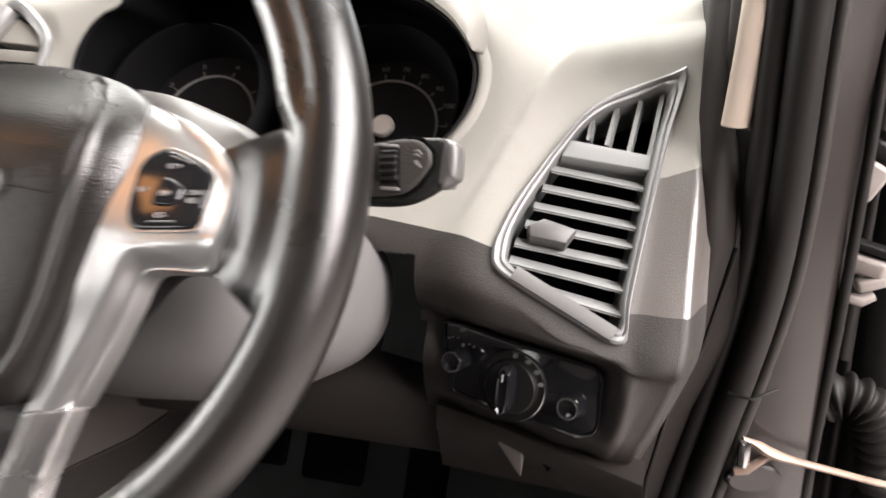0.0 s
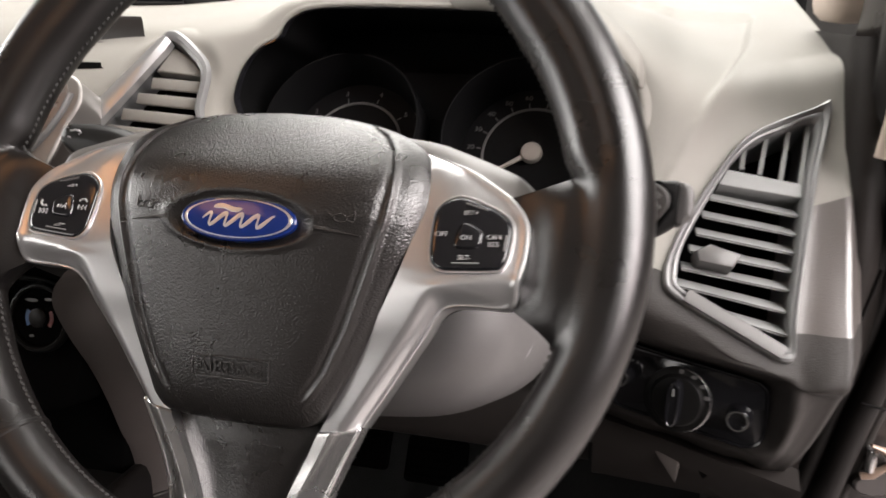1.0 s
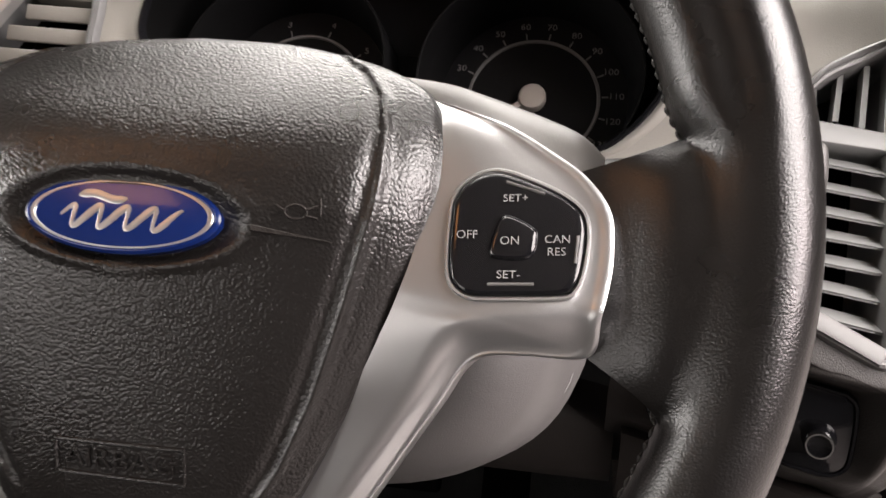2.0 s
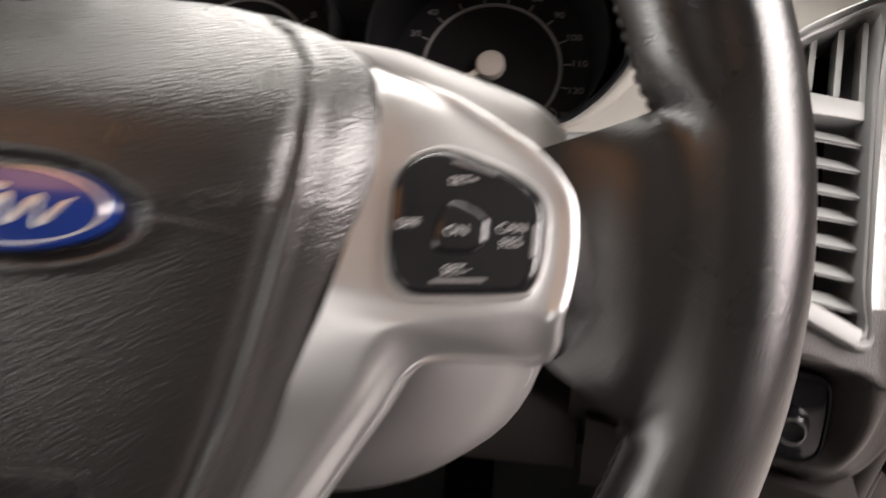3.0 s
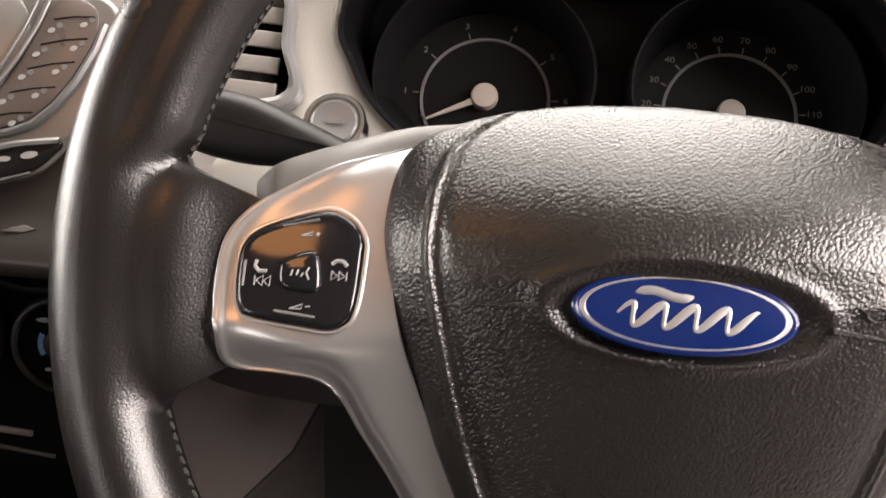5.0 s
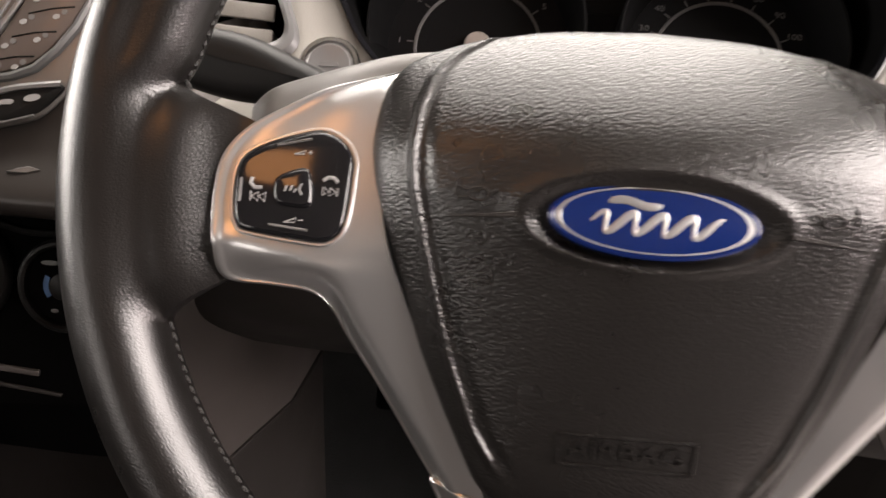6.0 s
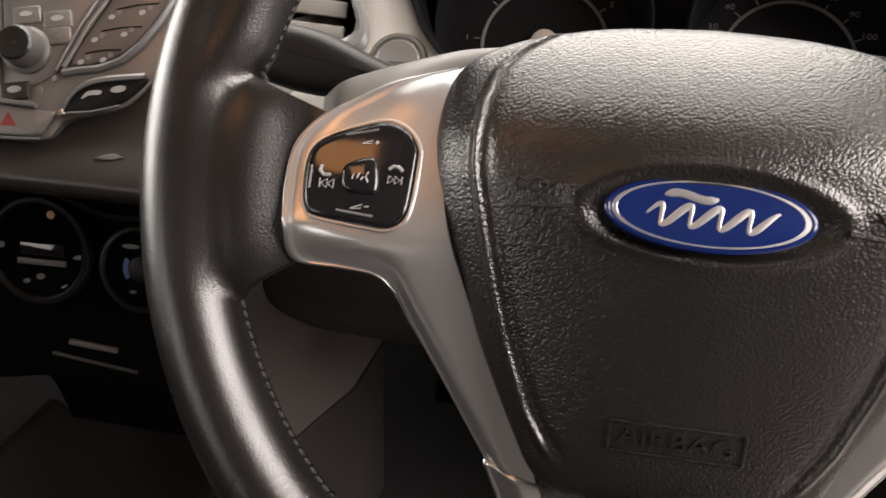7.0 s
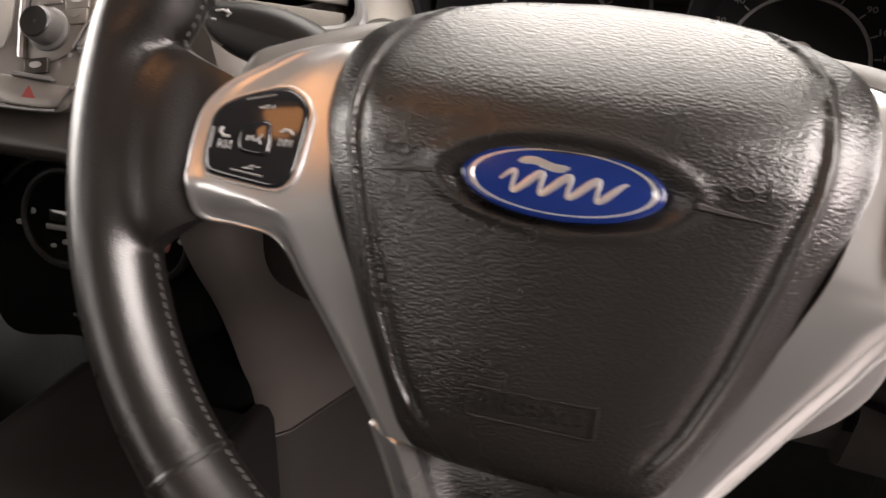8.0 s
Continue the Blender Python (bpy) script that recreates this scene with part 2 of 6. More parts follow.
def facing(origin, normal):
    """A pose at origin whose z points along normal, with x level and to the right seen from the front."""
    n = Vector(normal).normalized()
    u = Vector((0, 0, 1)).cross(n).normalized()
    v = n.cross(u)
    m = Matrix((u, v, n)).transposed().to_4x4()
    m.translation = origin
    return m


def ratio_to(outline):
    """A function of (x, y): how far out a place lies, as a share of the way from the outline's middle to its edge."""
    p = np.array(outline, float)
    mid = p.mean(0)
    d = p - mid
    a = np.arctan2(d[:, 1], d[:, 0])
    r = np.linalg.norm(d, axis=1)
    s = np.argsort(a)
    a, r = a[s], r[s]
    return lambda x, y: math.hypot(x - mid[0], y - mid[1]) / float(np.interp(math.atan2(y - mid[1], x - mid[0]), a, r, period=2 * math.pi))


def soft(a, b, x):
    t = min(1.0, max(0.0, (x - a) / (b - a)))
    return t * t * (3 - 2 * t)

# ---- steering wheel: built flat (x right, y up, z to the driver), reclined by 25 degrees ----
WHEEL = pose(0, 0, 1.02, 65, 0, 0)
RING, HALF, DEEP = 0.1716, 0.0158, 0.0172


def fold(deg):
    """The angle from the level of the nearer side spoke, positive upwards."""
    d = (deg + 180) % 360 - 180
    return (180 - d + 180) % 360 - 180 if abs(d) > 90 else d


def spoke_reach(deg):
    """How far the leather of the rim runs in along the side spokes, 0 to 1."""
    d = fold(deg)
    return soft(11.0, 7.6, d) * soft(-18.5, -12.6, d)


def rim_point(deg, phi):
    a = radians(deg)
    d, w = fold(deg), spoke_reach(deg)
    # the grip is thicker towards the middle above the spokes
    swell = soft(6.0, 15.0, d) * soft(62.0, 36.0, d)
    inner = HALF + 0.0060 * swell
    reach = inner + w * (RING - 0.121 / max(abs(math.cos(a)), 0.3) - inner)
    c, s = math.cos(phi), math.sin(phi)
    rho = RING + (HALF if c > 0 else reach) * c
    if s <= 0:
        return (rho * math.cos(a), rho * math.sin(a), DEEP * s * (1 - 0.42 * w * max(0.0, -c)))
    # in front, the round grip runs over smoothly into the cushion of the thumb rest
    off = (rho - RING) / (HALF if c > 0 else inner)
    grip = DEEP * math.sqrt(max(0.0, 1 - off * off))
    grip -= 0.0024 * swell * math.exp(-((off + 0.25) / 0.24) ** 2)
    e = abs(d + 3.9) / 14.6
    rest = 0.0128 * max(0.0, 1 - e ** 3) ** 0.5 * (0.26 + 0.74 * soft(0.127, 0.152, rho)) * min(1.0, s / 0.16) * soft(RING + 0.006, RING - 0.008, rho)
    blend = 0.007
    h = max(blend - abs(grip - rest), 0.0) / blend * min(1.0, rest / 0.004)
    return (rho * math.cos(a), rho * math.sin(a), max(grip, rest) + h * h * blend / 4)


def rim_angles():
    """Angles round the ring, closer where the leather turns in to the spokes."""
    half = [-90 + 1.25 * k for k in range(56)] + list(np.linspace(-20, -11, 26)) + [-9.5, -7, -4.5, -2, 0.5, 3, 5] + list(np.linspace(6, 12, 22)) + [13 + 1.25 * k for k in range(62)]
    right = [d for d in half if d < 89.5]
    return right + [180 - d for d in reversed(right)][:-1]


def build_rim(parent):
    rows = [[rim_point(d, p) for p in np.linspace(0, 2 * math.pi, 76, endpoint=False)] for d in rim_angles()]
    part("rim", grid(rows, True, True), LEATHER, parent, "worn black leather rim with thumb rests", angle=60)
    # the sewn seam along the inside of the ring, and the butt joints of the leather
    bm = bmesh.new()
    for d in np.arange(0, 360, 1.35):
        if spoke_reach(d) > 0.02:
            continue
        a = Vector(rim_point(d, math.pi + 0.02))
        b = Vector(rim_point(d + 0.95, math.pi + 0.10))
        tube([a, (a + b) / 2 + Vector((0, 0, 0.0007)), b], [0.0005, 0.0010, 0.0005], 6, up=(0, 0.3, 1), bm=bm)
    tagged(part("stitching", bm, THREAD, parent, "grey thread seam"), kind="stuff")
    for d in (226.0, 314.0):
        bm = bmesh.new()
        rows = []
        for off, lift in ((-0.55, 0.0), (-0.3, 0.0007), (0.3, 0.0007), (0.55, 0.0)):
            row = []
            for p in np.linspace(0, 2 * math.pi, 36, endpoint=False):
                q = Vector(rim_point(d + off, p))
                mid = Vector((RING * math.cos(radians(d + off)), RING * math.sin(radians(d + off)), 0))
                row.append(q + (q - mid).normalized() * lift)
            rows.append(row)
        part("leather_joint", grid(rows, False, True), LEATHER, parent, "raised leather butt joint")


PAD_HALF = [(0, 0.0575), (0.028, 0.0557), (0.050, 0.0516), (0.0658, 0.0465), (0.0778, 0.0395), (0.0841, 0.0290), (0.0861, 0.016), (0.0851, 0.004), (0.0812, -0.0105),
            (0.0757, -0.0245), (0.0687, -0.0415), (0.0592, -0.0625), (0.0490, -0.0825), (0.0432, -0.0920), (0.0355, -0.0975), (0.018, -0.0993), (0, -0.0997)]
PAD_MID = (0.0, -0.012)


GROOVE_Y = [-0.090, -0.082, -0.0721, -0.0506, -0.0333, -0.0158, 0.0016, 0.0128, 0.0251, 0.0360, 0.0440, 0.0500, 0.0560]
GROOVE_X = [0.0330, 0.0385, 0.0448, 0.0535, 0.0585, 0.0635, 0.0680, 0.0695, 0.0695, 0.0668, 0.0610, 0.0530, 0.0420]


def pad_height(x, y, s, ang):
    """Front of the airbag cover; s runs from 0 in the middle to 1 at the edge."""
    face = pad_front(x, y)
    up = max(0.0, math.sin(ang))
    power = 7.4 - 3.6 * up
    edge = -0.003 + 0.0065 * math.cos(ang) ** 2 - 0.009 * up
    z = edge + (face - edge) * max(0.0, 1 - s ** power) ** 0.5
    d = abs(x) - float(np.interp(y, GROOVE_Y, GROOVE_X))
    along = soft(-0.090, -0.078, y)
    # a broad channel with a rounded bead along its outer side
    z -= 0.0008 * along * math.exp(-((d + 0.0022) / 0.0019) ** 2)
    d -= float(np.interp(y, [-0.09, -0.03, 0.004, 0.028, 0.05], [0.0016, 0.0022, 0.0018, 0.0, -0.0004]))
    z += 0.0014 * along * math.exp(-(d / 0.0013) ** 2)
    z -= 0.0005 * along * soft(0.0, 0.003, d)
    e = math.hypot(x / 0.0294, (y + 0.005) / 0.0108)
    z -= 0.0018 * math.exp(-((e - 1.0) / 0.15) ** 2) if e > 1 else 0.0018
    z += 0.0010 * math.exp(-((e - 1.30) / 0.11) ** 2)
    return z


def build_pad(parent):
    half = curve(PAD_HALF, 130)
    ring = [tuple(p) for p in half] + [(-x, y) for x, y in half[-2:0:-1]]
    rows = []
    for s in [0.001] + list(np.linspace(0.04, 0.62, 28)) + list(np.linspace(0.63, 0.94, 52)) + [0.945, 0.96, 0.972, 0.982, 0.99, 0.996, 1.0]:
        row = []
        for x, y in ring:
            px, py = PAD_MID[0] + (x - PAD_MID[0]) * s, PAD_MID[1] + (y - PAD_MID[1]) * s
            row.append((px, py, pad_height(px, py, s, math.atan2(y - PAD_MID[1], x - PAD_MID[0]))))
        rows.append(row)
    rows.append([(x * 0.985, y * 0.985, -0.026) for x, y in ring])
    part("airbag_cover", grid(rows, wrap_columns=True), PADSKIN, parent, "domed black grained airbag cover with pressed grooves", angle=70)


def pad_front(x, y):
    return 0.0258 + 0.185 * min(y, 0.0) - 0.9 * max(0.0, y - 0.010) ** 1.55 * 3.2 - 1.2 * x * x


def oval(a, b, n=64, cy=0.0):
    return [(a * math.cos(k), cy + b * math.sin(k)) for k in np.linspace(0, 2 * math.pi, n, endpoint=False)]


def build_badge(parent):
    m = Matrix.Translation((0, -0.005, 0.0232)) @ pose(0, 0, 0, -8)
    badge = part("badge", slab(oval(0.0296, 0.0110), [(0, -0.001), (0, 0.0012), (0.0004, 0.0017), (0.0011, 0.0019), (0.0017, 0.0016)]), BLUE, parent, "oval badge, blue with a silver border", at=m)
    dome = lambda x, y: 0.0011 * (1 - (x / 0.03) ** 2 - (y / 0.0112) ** 2)
    rows = [[(x * s, y * s, 0.0015 + dome(x * s, y * s)) for x, y in oval(0.0280, 0.0095)] for s in (0.01, 0.2, 0.4, 0.6, 0.8, 0.92, 1.0)]
    part("enamel", grid(rows, wrap_columns=True), BLUE, badge, "deep blue enamel oval")
    rows = [[(x, y, 0.0015 + dome(x, y) + h) for x, y in oval(a, a * 0.347)] for a, h in ((0.0276, 0.0), (0.0274, 0.00018), (0.0262, 0.00018), (0.0260, 0.0))]
    part("border_line", grid(rows, wrap_columns=True), SILVER, badge)
    # a plain silver mark in place of the maker's name: a waving band under a swash
    path = []
    for f in np.linspace(0, 1, 110):
        y = -0.0012 + 0.0030 * math.sin(f * 27.0)
        path.append((-0.0175 + 0.0350 * f + 0.55 * (y + 0.0012), y, 0.0016 + dome(-0.0175 + 0.0350 * f, y)))
    part("mark_band", tube(path, [(0.00085 + 0.0003 * math.sin(f * 27.0 + 1.2)) * min(1.0, 8 * f + 0.3, 8 * (1 - f) + 0.3) for f in np.linspace(0, 1, 110)], 10, squash=0.14), SILVER, badge, "plain silver waving band")
    path = [(-0.0130 + 0.0150 * f, 0.0046 + 0.0008 * math.sin(f * 6.0)) for f in np.linspace(0, 1, 20)]
    part("mark_swash", tube([(x, y, 0.0016 + dome(x, y)) for x, y in path], [0.0012 * min(1.0, 6 * f + 0.3, 6 * (1 - f) + 0.3) for f in np.linspace(0, 1, 20)], 10, squash=0.14), SILVER, badge, "plain silver swash")


def pad_skin(x, y):
    """Height of the finished cover at a place on its face."""
    half = curve(PAD_HALF, 130)
    angles = np.arctan2(half[:, 1] - PAD_MID[1], half[:, 0])
    order = np.argsort(angles)
    a = math.atan2(y - PAD_MID[1], abs(x))
    edge = float(np.interp(a, angles[order], np.hypot(half[:, 0], half[:, 1] - PAD_MID[1])[order]))
    return pad_height(x, y, math.hypot(x, y - PAD_MID[1]) / edge, a)


def build_pad_marks(parent):
    # two horn marks: a wedge under a small trumpet, moulded into the skin
    for side in (-1, 1):
        pts = [(0.0382, -0.0050), (0.0382, -0.0068), (0.0592, -0.0082), (0.0592, -0.0079)]
        bm = slab([(side * x, y) for x, y in pts], [(0, -0.0008), (0, 0.0007), (0.0002, 0.0009)], pad_skin)
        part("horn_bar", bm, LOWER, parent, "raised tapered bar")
        bm = bmesh.new()
        loop = [(side * (0.0497 + 0.0030 * math.cos(k)), -0.0008 + 0.0019 * math.sin(k)) for k in np.linspace(0, 2 * math.pi, 20, endpoint=False)]
        tube([(x, y, pad_skin(x, y) + 0.0004) for x, y in loop], 0.00034, 6, closed=True, bm=bm)
        for (x0, y0), (x1, y1) in (((0.0445, 0.0006), (0.0470, -0.0008)), ((0.0525, -0.0002), (0.0556, 0.0012)), ((0.0560, 0.0034), (0.0563, -0.0016)), ((0.0525, -0.0016), (0.0556, -0.0022))):
            tube([(side * x0, y0, pad_skin(x0, y0) + 0.0005), (side * x1, y1, pad_skin(x1, y1) + 0.0004)], 0.00034, 6, bm=bm)
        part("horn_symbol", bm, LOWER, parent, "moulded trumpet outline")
    box_line = [(-0.0202, -0.0692), (0.0200, -0.0686), (0.0198, -0.0786), (-0.0200, -0.0788)]
    dense = []
    for (x0, y0), (x1, y1) in zip(box_line, box_line[1:] + box_line[:1]):
        dense += [(x0 + (x1 - x0) * f, y0 + (y1 - y0) * f) for f in np.linspace(0, 1, 12, endpoint=False)]
    part("label_border", tube([(x, y, pad_skin(x, y) + 0.0003) for x, y in dense], 0.00060, 6, closed=True), PADSKIN, parent, "moulded rectangular border")
    bm = lettering("AIRBAG", 0.0056, 0.0003, 1.28)
    bmesh.ops.translate(bm, vec=(0, -0.0738, 0), verts=bm.verts)
    for v in bm.verts:
        v.co.z += pad_skin(v.co.x, v.co.y) + 0.0006
    part("airbag_lettering", bm, PADSKIN, parent, "embossed word AIRBAG")


# inner edge, ridge and outer edge of the silver spoke trim, from its upper tip to the joint of its leg
TRIM = [((0.0765, 0.0385, -0.0085), (0.0775, 0.0390, -0.0080), (0.0785, 0.0392, -0.0085)),
        ((0.0800, 0.0300, 0.0000), (0.0855, 0.0330, -0.0010), (0.0915, 0.0345, -0.0035)),
        ((0.0815, 0.0200, 0.0035), (0.0920, 0.0250, 0.0030), (0.1030, 0.0300, 0.0000)),
        ((0.0820, 0.0110, 0.0055), (0.0970, 0.0170, 0.0052), (0.1155, 0.0228, 0.0020)),
        ((0.0815, 0.0050, 0.0068), (0.1030, 0.0100, 0.0067), (0.1257, 0.0155, 0.0045)),
        ((0.0810, 0.0000, 0.0078), (0.1060, 0.0020, 0.0082), (0.1325, 0.0060, 0.0062)),
        ((0.0800, -0.0060, 0.0088), (0.1060, -0.0060, 0.0097), (0.1338, -0.0060, 0.0082)),
        ((0.0787, -0.0120, 0.0096), (0.1060, -0.0140, 0.0111), (0.1330, -0.0150, 0.0100)),
        ((0.0770, -0.0180, 0.0100), (0.1080, -0.0225, 0.0126), (0.1316, -0.0218, 0.0115)),
        ((0.0755, -0.0225, 0.0095), (0.1050, -0.0245, 0.0128), (0.1292, -0.0328, 0.0055)),
        ((0.0740, -0.0265, 0.0088), (0.0990, -0.0258, 0.0126), (0.1130, -0.0340, 0.0050)),
        ((0.0720, -0.0310, 0.0078), (0.0935, -0.0282, 0.0116), (0.1010, -0.0352, 0.0040)),
        ((0.0695, -0.0370, 0.0064), (0.0895, -0.0335, 0.0098), (0.0945, -0.0400, 0.0015)),
        ((0.0655, -0.0460, 0.0040), (0.0840, -0.0440, 0.0065), (0.0885, -0.0500, -0.0025)),
        ((0.0590, -0.0600, -0.0005), (0.0745, -0.0600, 0.0010), (0.0800, -0.0630, -0.0080)),
        ((0.0500, -0.0790, -0.0055), (0.0620, -0.0800, -0.0045), (0.0690, -0.0805, -0.0135)),
        ((0.0405, -0.0990, -0.0098), (0.0510, -0.0985, -0.0092), (0.0590, -0.0960, -0.0175))]
LEG = [((0.0395, -0.1008, -0.0095), (0.0475, -0.0990, -0.0075), (0.0595, -0.0960, -0.0140)),
       ((0.0330, -0.1160, -0.0130), (0.0405, -0.1140, -0.0110), (0.0530, -0.1100, -0.0175)),
       ((0.0265, -0.1305, -0.0155), (0.0335, -0.1285, -0.0135), (0.0465, -0.1255, -0.0205)),
       ((0.0220, -0.1425, -0.0175), (0.0290, -0.1415, -0.0155), (0.0420, -0.1400, -0.0220)),
       ((0.0190, -0.1570, -0.0175), (0.0260, -0.1575, -0.0155), (0.0395, -0.1580, -0.0215))]


def ribbon(controls, side, along, wall, stepped=False):
    inner, mid, outer = (curve([c[k] for c in controls], along) for k in range(3))
    rows = []
    for a, m, o in zip(inner, mid, outer):
        before, after = m + (a - m) * 0.22, m + (o - m) * 0.34
        across = [a + np.array([-0.0008, 0, -wall])] + [a + (before - a) * f for f in (0, 0.02, 0.06, 0.3, 0.6, 0.9)]
        across += [before * (1 - f) ** 2 + m * 2 * f * (1 - f) + after * f * f for f in (0, 0.17, 0.33, 0.5, 0.67, 0.83)]
        across += [after + (o - after) * f + np.array([0, 0, dz]) for f, dz in ((0, 0), (0.25, -0.0003), (0.5, -0.0006), (0.74, -0.0006), (0.82, -0.0002), (0.88, 0.0003), (0.94, 0.0003), (0.99, 0.0))]
        across += [o + np.array([0, 0, -0.0012]), o + np.array([0, 0, -wall])]
        rows.append([(side * p[0], p[1], p[2]) for p in across])
    if stepped:
        rows.insert(0, [(x, y + 0.0003, z) for x, y, z in rows[0]])
        rows.insert(0, [(x, y + 0.0009, z - 0.0006) for x, y, z in rows[0]])
        rows.insert(0, [(x, y + 0.0012, z - 0.008) for x, y, z in rows[0]])
    return grid(rows)


POD = [(0.0894, 0.0035), (0.0897, 0.0073), (0.0922, 0.0119), (0.0970, 0.0151), (0.1026, 0.0158), (0.1118, 0.0130), (0.1195, 0.0097), (0.1241, 0.0063), (0.1260, 0.0021),
       (0.1263, -0.0039), (0.1256, -0.0110), (0.1240, -0.0153), (0.1206, -0.0174), (0.1038, -0.0190), (0.0965, -0.0192), (0.0925, -0.0171), (0.0905, -0.0137), (0.0896, -0.0065)]
KEY = [(0.1037, 0.0029), (0.1071, 0.0027), (0.1124, 0.0), (0.1132, -0.0030), (0.1126, -0.0066), (0.1101, -0.0084), (0.1027, -0.0086), (0.1010, -0.0063), (0.1019, -0.0007)]


def pod_face(x, y):
    return 0.0093 - 0.18 * y - 3.5 * max(0.0, y + 0.002) ** 2 - 0.35 * (abs(x) - 0.1078) ** 2


def build_spoke(parent, side):
    trim = part("spoke_trim", ribbon(TRIM, side, 90, 0.012), SILVER, parent, "satin silver spoke trim", angle=48)
    part("leg_trim", ribbon(LEG, side, 30, 0.012, True), POLISHED, trim, "bright silver lower leg", angle=30)
    flip = lambda pts: [(side * x, y) for x, y in pts]
    outline = flip(curve(POD, 72, True))
    part("pod_border", slab(outline, [(-0.0011, -0.004), (-0.0011, 0.0000), (-0.0007, 0.0006), (-0.0001, 0.0006), (0.0002, -0.0004), (0.0004, -0.003)], pod_face), SILVER, trim, "thin bright border")
    pod = part("switch_pod", slab(outline, [(0.0004, -0.004), (0.0004, 0.0001), (0.0007, 0.0007), (0.0014, 0.0011), (0.0026, 0.0013)], pod_face), GLOSS, parent, "gloss black thumb switch pad")
    key = flip(curve(KEY, 48, True))
    part("centre_key", slab(key, [(-0.0004, 0.0006), (-0.0002, 0.0013), (0.0004, 0.0020), (0.0012, 0.0023)], pod_face), GLOSS, pod, "small raised key")

    def bar(x0, y0, x1, y1, r=0.00045):
        path = [(side * (x0 + (x1 - x0) * f), y0 + (y1 - y0) * f, pod_face(x0 + (x1 - x0) * f, y0 + (y1 - y0) * f) + 0.0013) for f in np.linspace(0, 1, 6)]
        part("ridge_bar", tube(path, r, 8), GREYPRINT if y0 < 0.005 else SHROUD, pod, "fine raised bar")

    bar(0.1036, 0.0128, 0.1143, 0.0100)
    bar(0.1012, -0.0157, 0.1135, -0.0148)
    bar(0.1240, -0.0010, 0.1238, -0.0085)

    def word(text, x, y, h, wide=1.0, lift=0.0014, turn=4.0):
        bm = lettering(text, h, 0.00006, wide)
        bmesh.ops.transform(bm, matrix=pose(0, 0, 0, 0, 0, turn), verts=bm.verts)
        bmesh.ops.translate(bm, vec=(x, y, 0), verts=bm.verts)
        for v in bm.verts:
            v.co.z += pod_face(v.co.x, v.co.y) + lift
        part("key_lettering", bm, MARK, pod, "word " + text)

    def lines(name, segments, r=0.00022, lift=0.0014):
        bm = bmesh.new()
        for seg in segments:
            tube([(side * x, y, pod_face(x, y) + lift) for x, y in seg], r, 6, bm=bm)
        part(name, bm, MARK, pod, "white line symbol")

    if side > 0:
        word("SET+", 0.1066, 0.0083, 0.0021, 1.1)
        word("OFF", 0.0944, -0.0027, 0.0023, 1.05)
        word("ON", 0.1062, -0.0037, 0.0023, 1.05, 0.0024)
        word("CAN", 0.1187, -0.0024, 0.0022, 1.05)
        word("RES", 0.1187, -0.0058, 0.0022, 1.05)
        word("SET-", 0.1066, -0.0128, 0.0022, 1.1)
    else:
        lines("volume_up_symbol", [[(0.1085, 0.0076), (0.1050, 0.0090), (0.1052, 0.0078), (0.1085, 0.0076)], [(0.1042, 0.0083), (0.1028, 0.0085)], [(0.1035, 0.0091), (0.1035, 0.0077)]])
        lines("volume_down_symbol", [[(0.1090, -0.0138), (0.1052, -0.0122), (0.1055, -0.0136), (0.1090, -0.0138)], [(0.1045, -0.0129), (0.1030, -0.0127)]])
        lines("previous_symbol", [[(0.1205, -0.0050), (0.1203, -0.0080)], [(0.1200, -0.0065), (0.1180, -0.0050), (0.1180, -0.0080), (0.1200, -0.0065)], [(0.1178, -0.0065), (0.1158, -0.0050), (0.1158, -0.0080), (0.1178, -0.0065)]])
        lines("next_symbol", [[(0.0980, -0.0020), (0.0980, -0.0046), (0.0961, -0.0033), (0.0980, -0.0020)], [(0.0958, -0.0020), (0.0958, -0.0046), (0.0940, -0.0033), (0.0958, -0.0020)], [(0.0935, -0.0020), (0.0935, -0.0046)]])
        lines("phone_symbol", [[(0.1205, -0.0006), (0.1209, -0.0024), (0.1194, -0.0038), (0.1172, -0.0036)]], 0.0006)
        lines("hang_up_symbol", [[(0.0982, 0.0000), (0.0968, 0.0011), (0.0950, 0.0010), (0.0936, -0.0003)]], 0.0006)
        lines("voice_symbol", [[(0.1045, -0.0015), (0.1052, -0.0032), (0.1042, -0.0050)], [(0.1060, -0.0032), (0.1067, -0.0044)], [(0.1075, -0.0022), (0.1080, -0.0040)], [(0.1092, -0.0025), (0.1096, -0.0043)]], 0.0003, 0.0024)


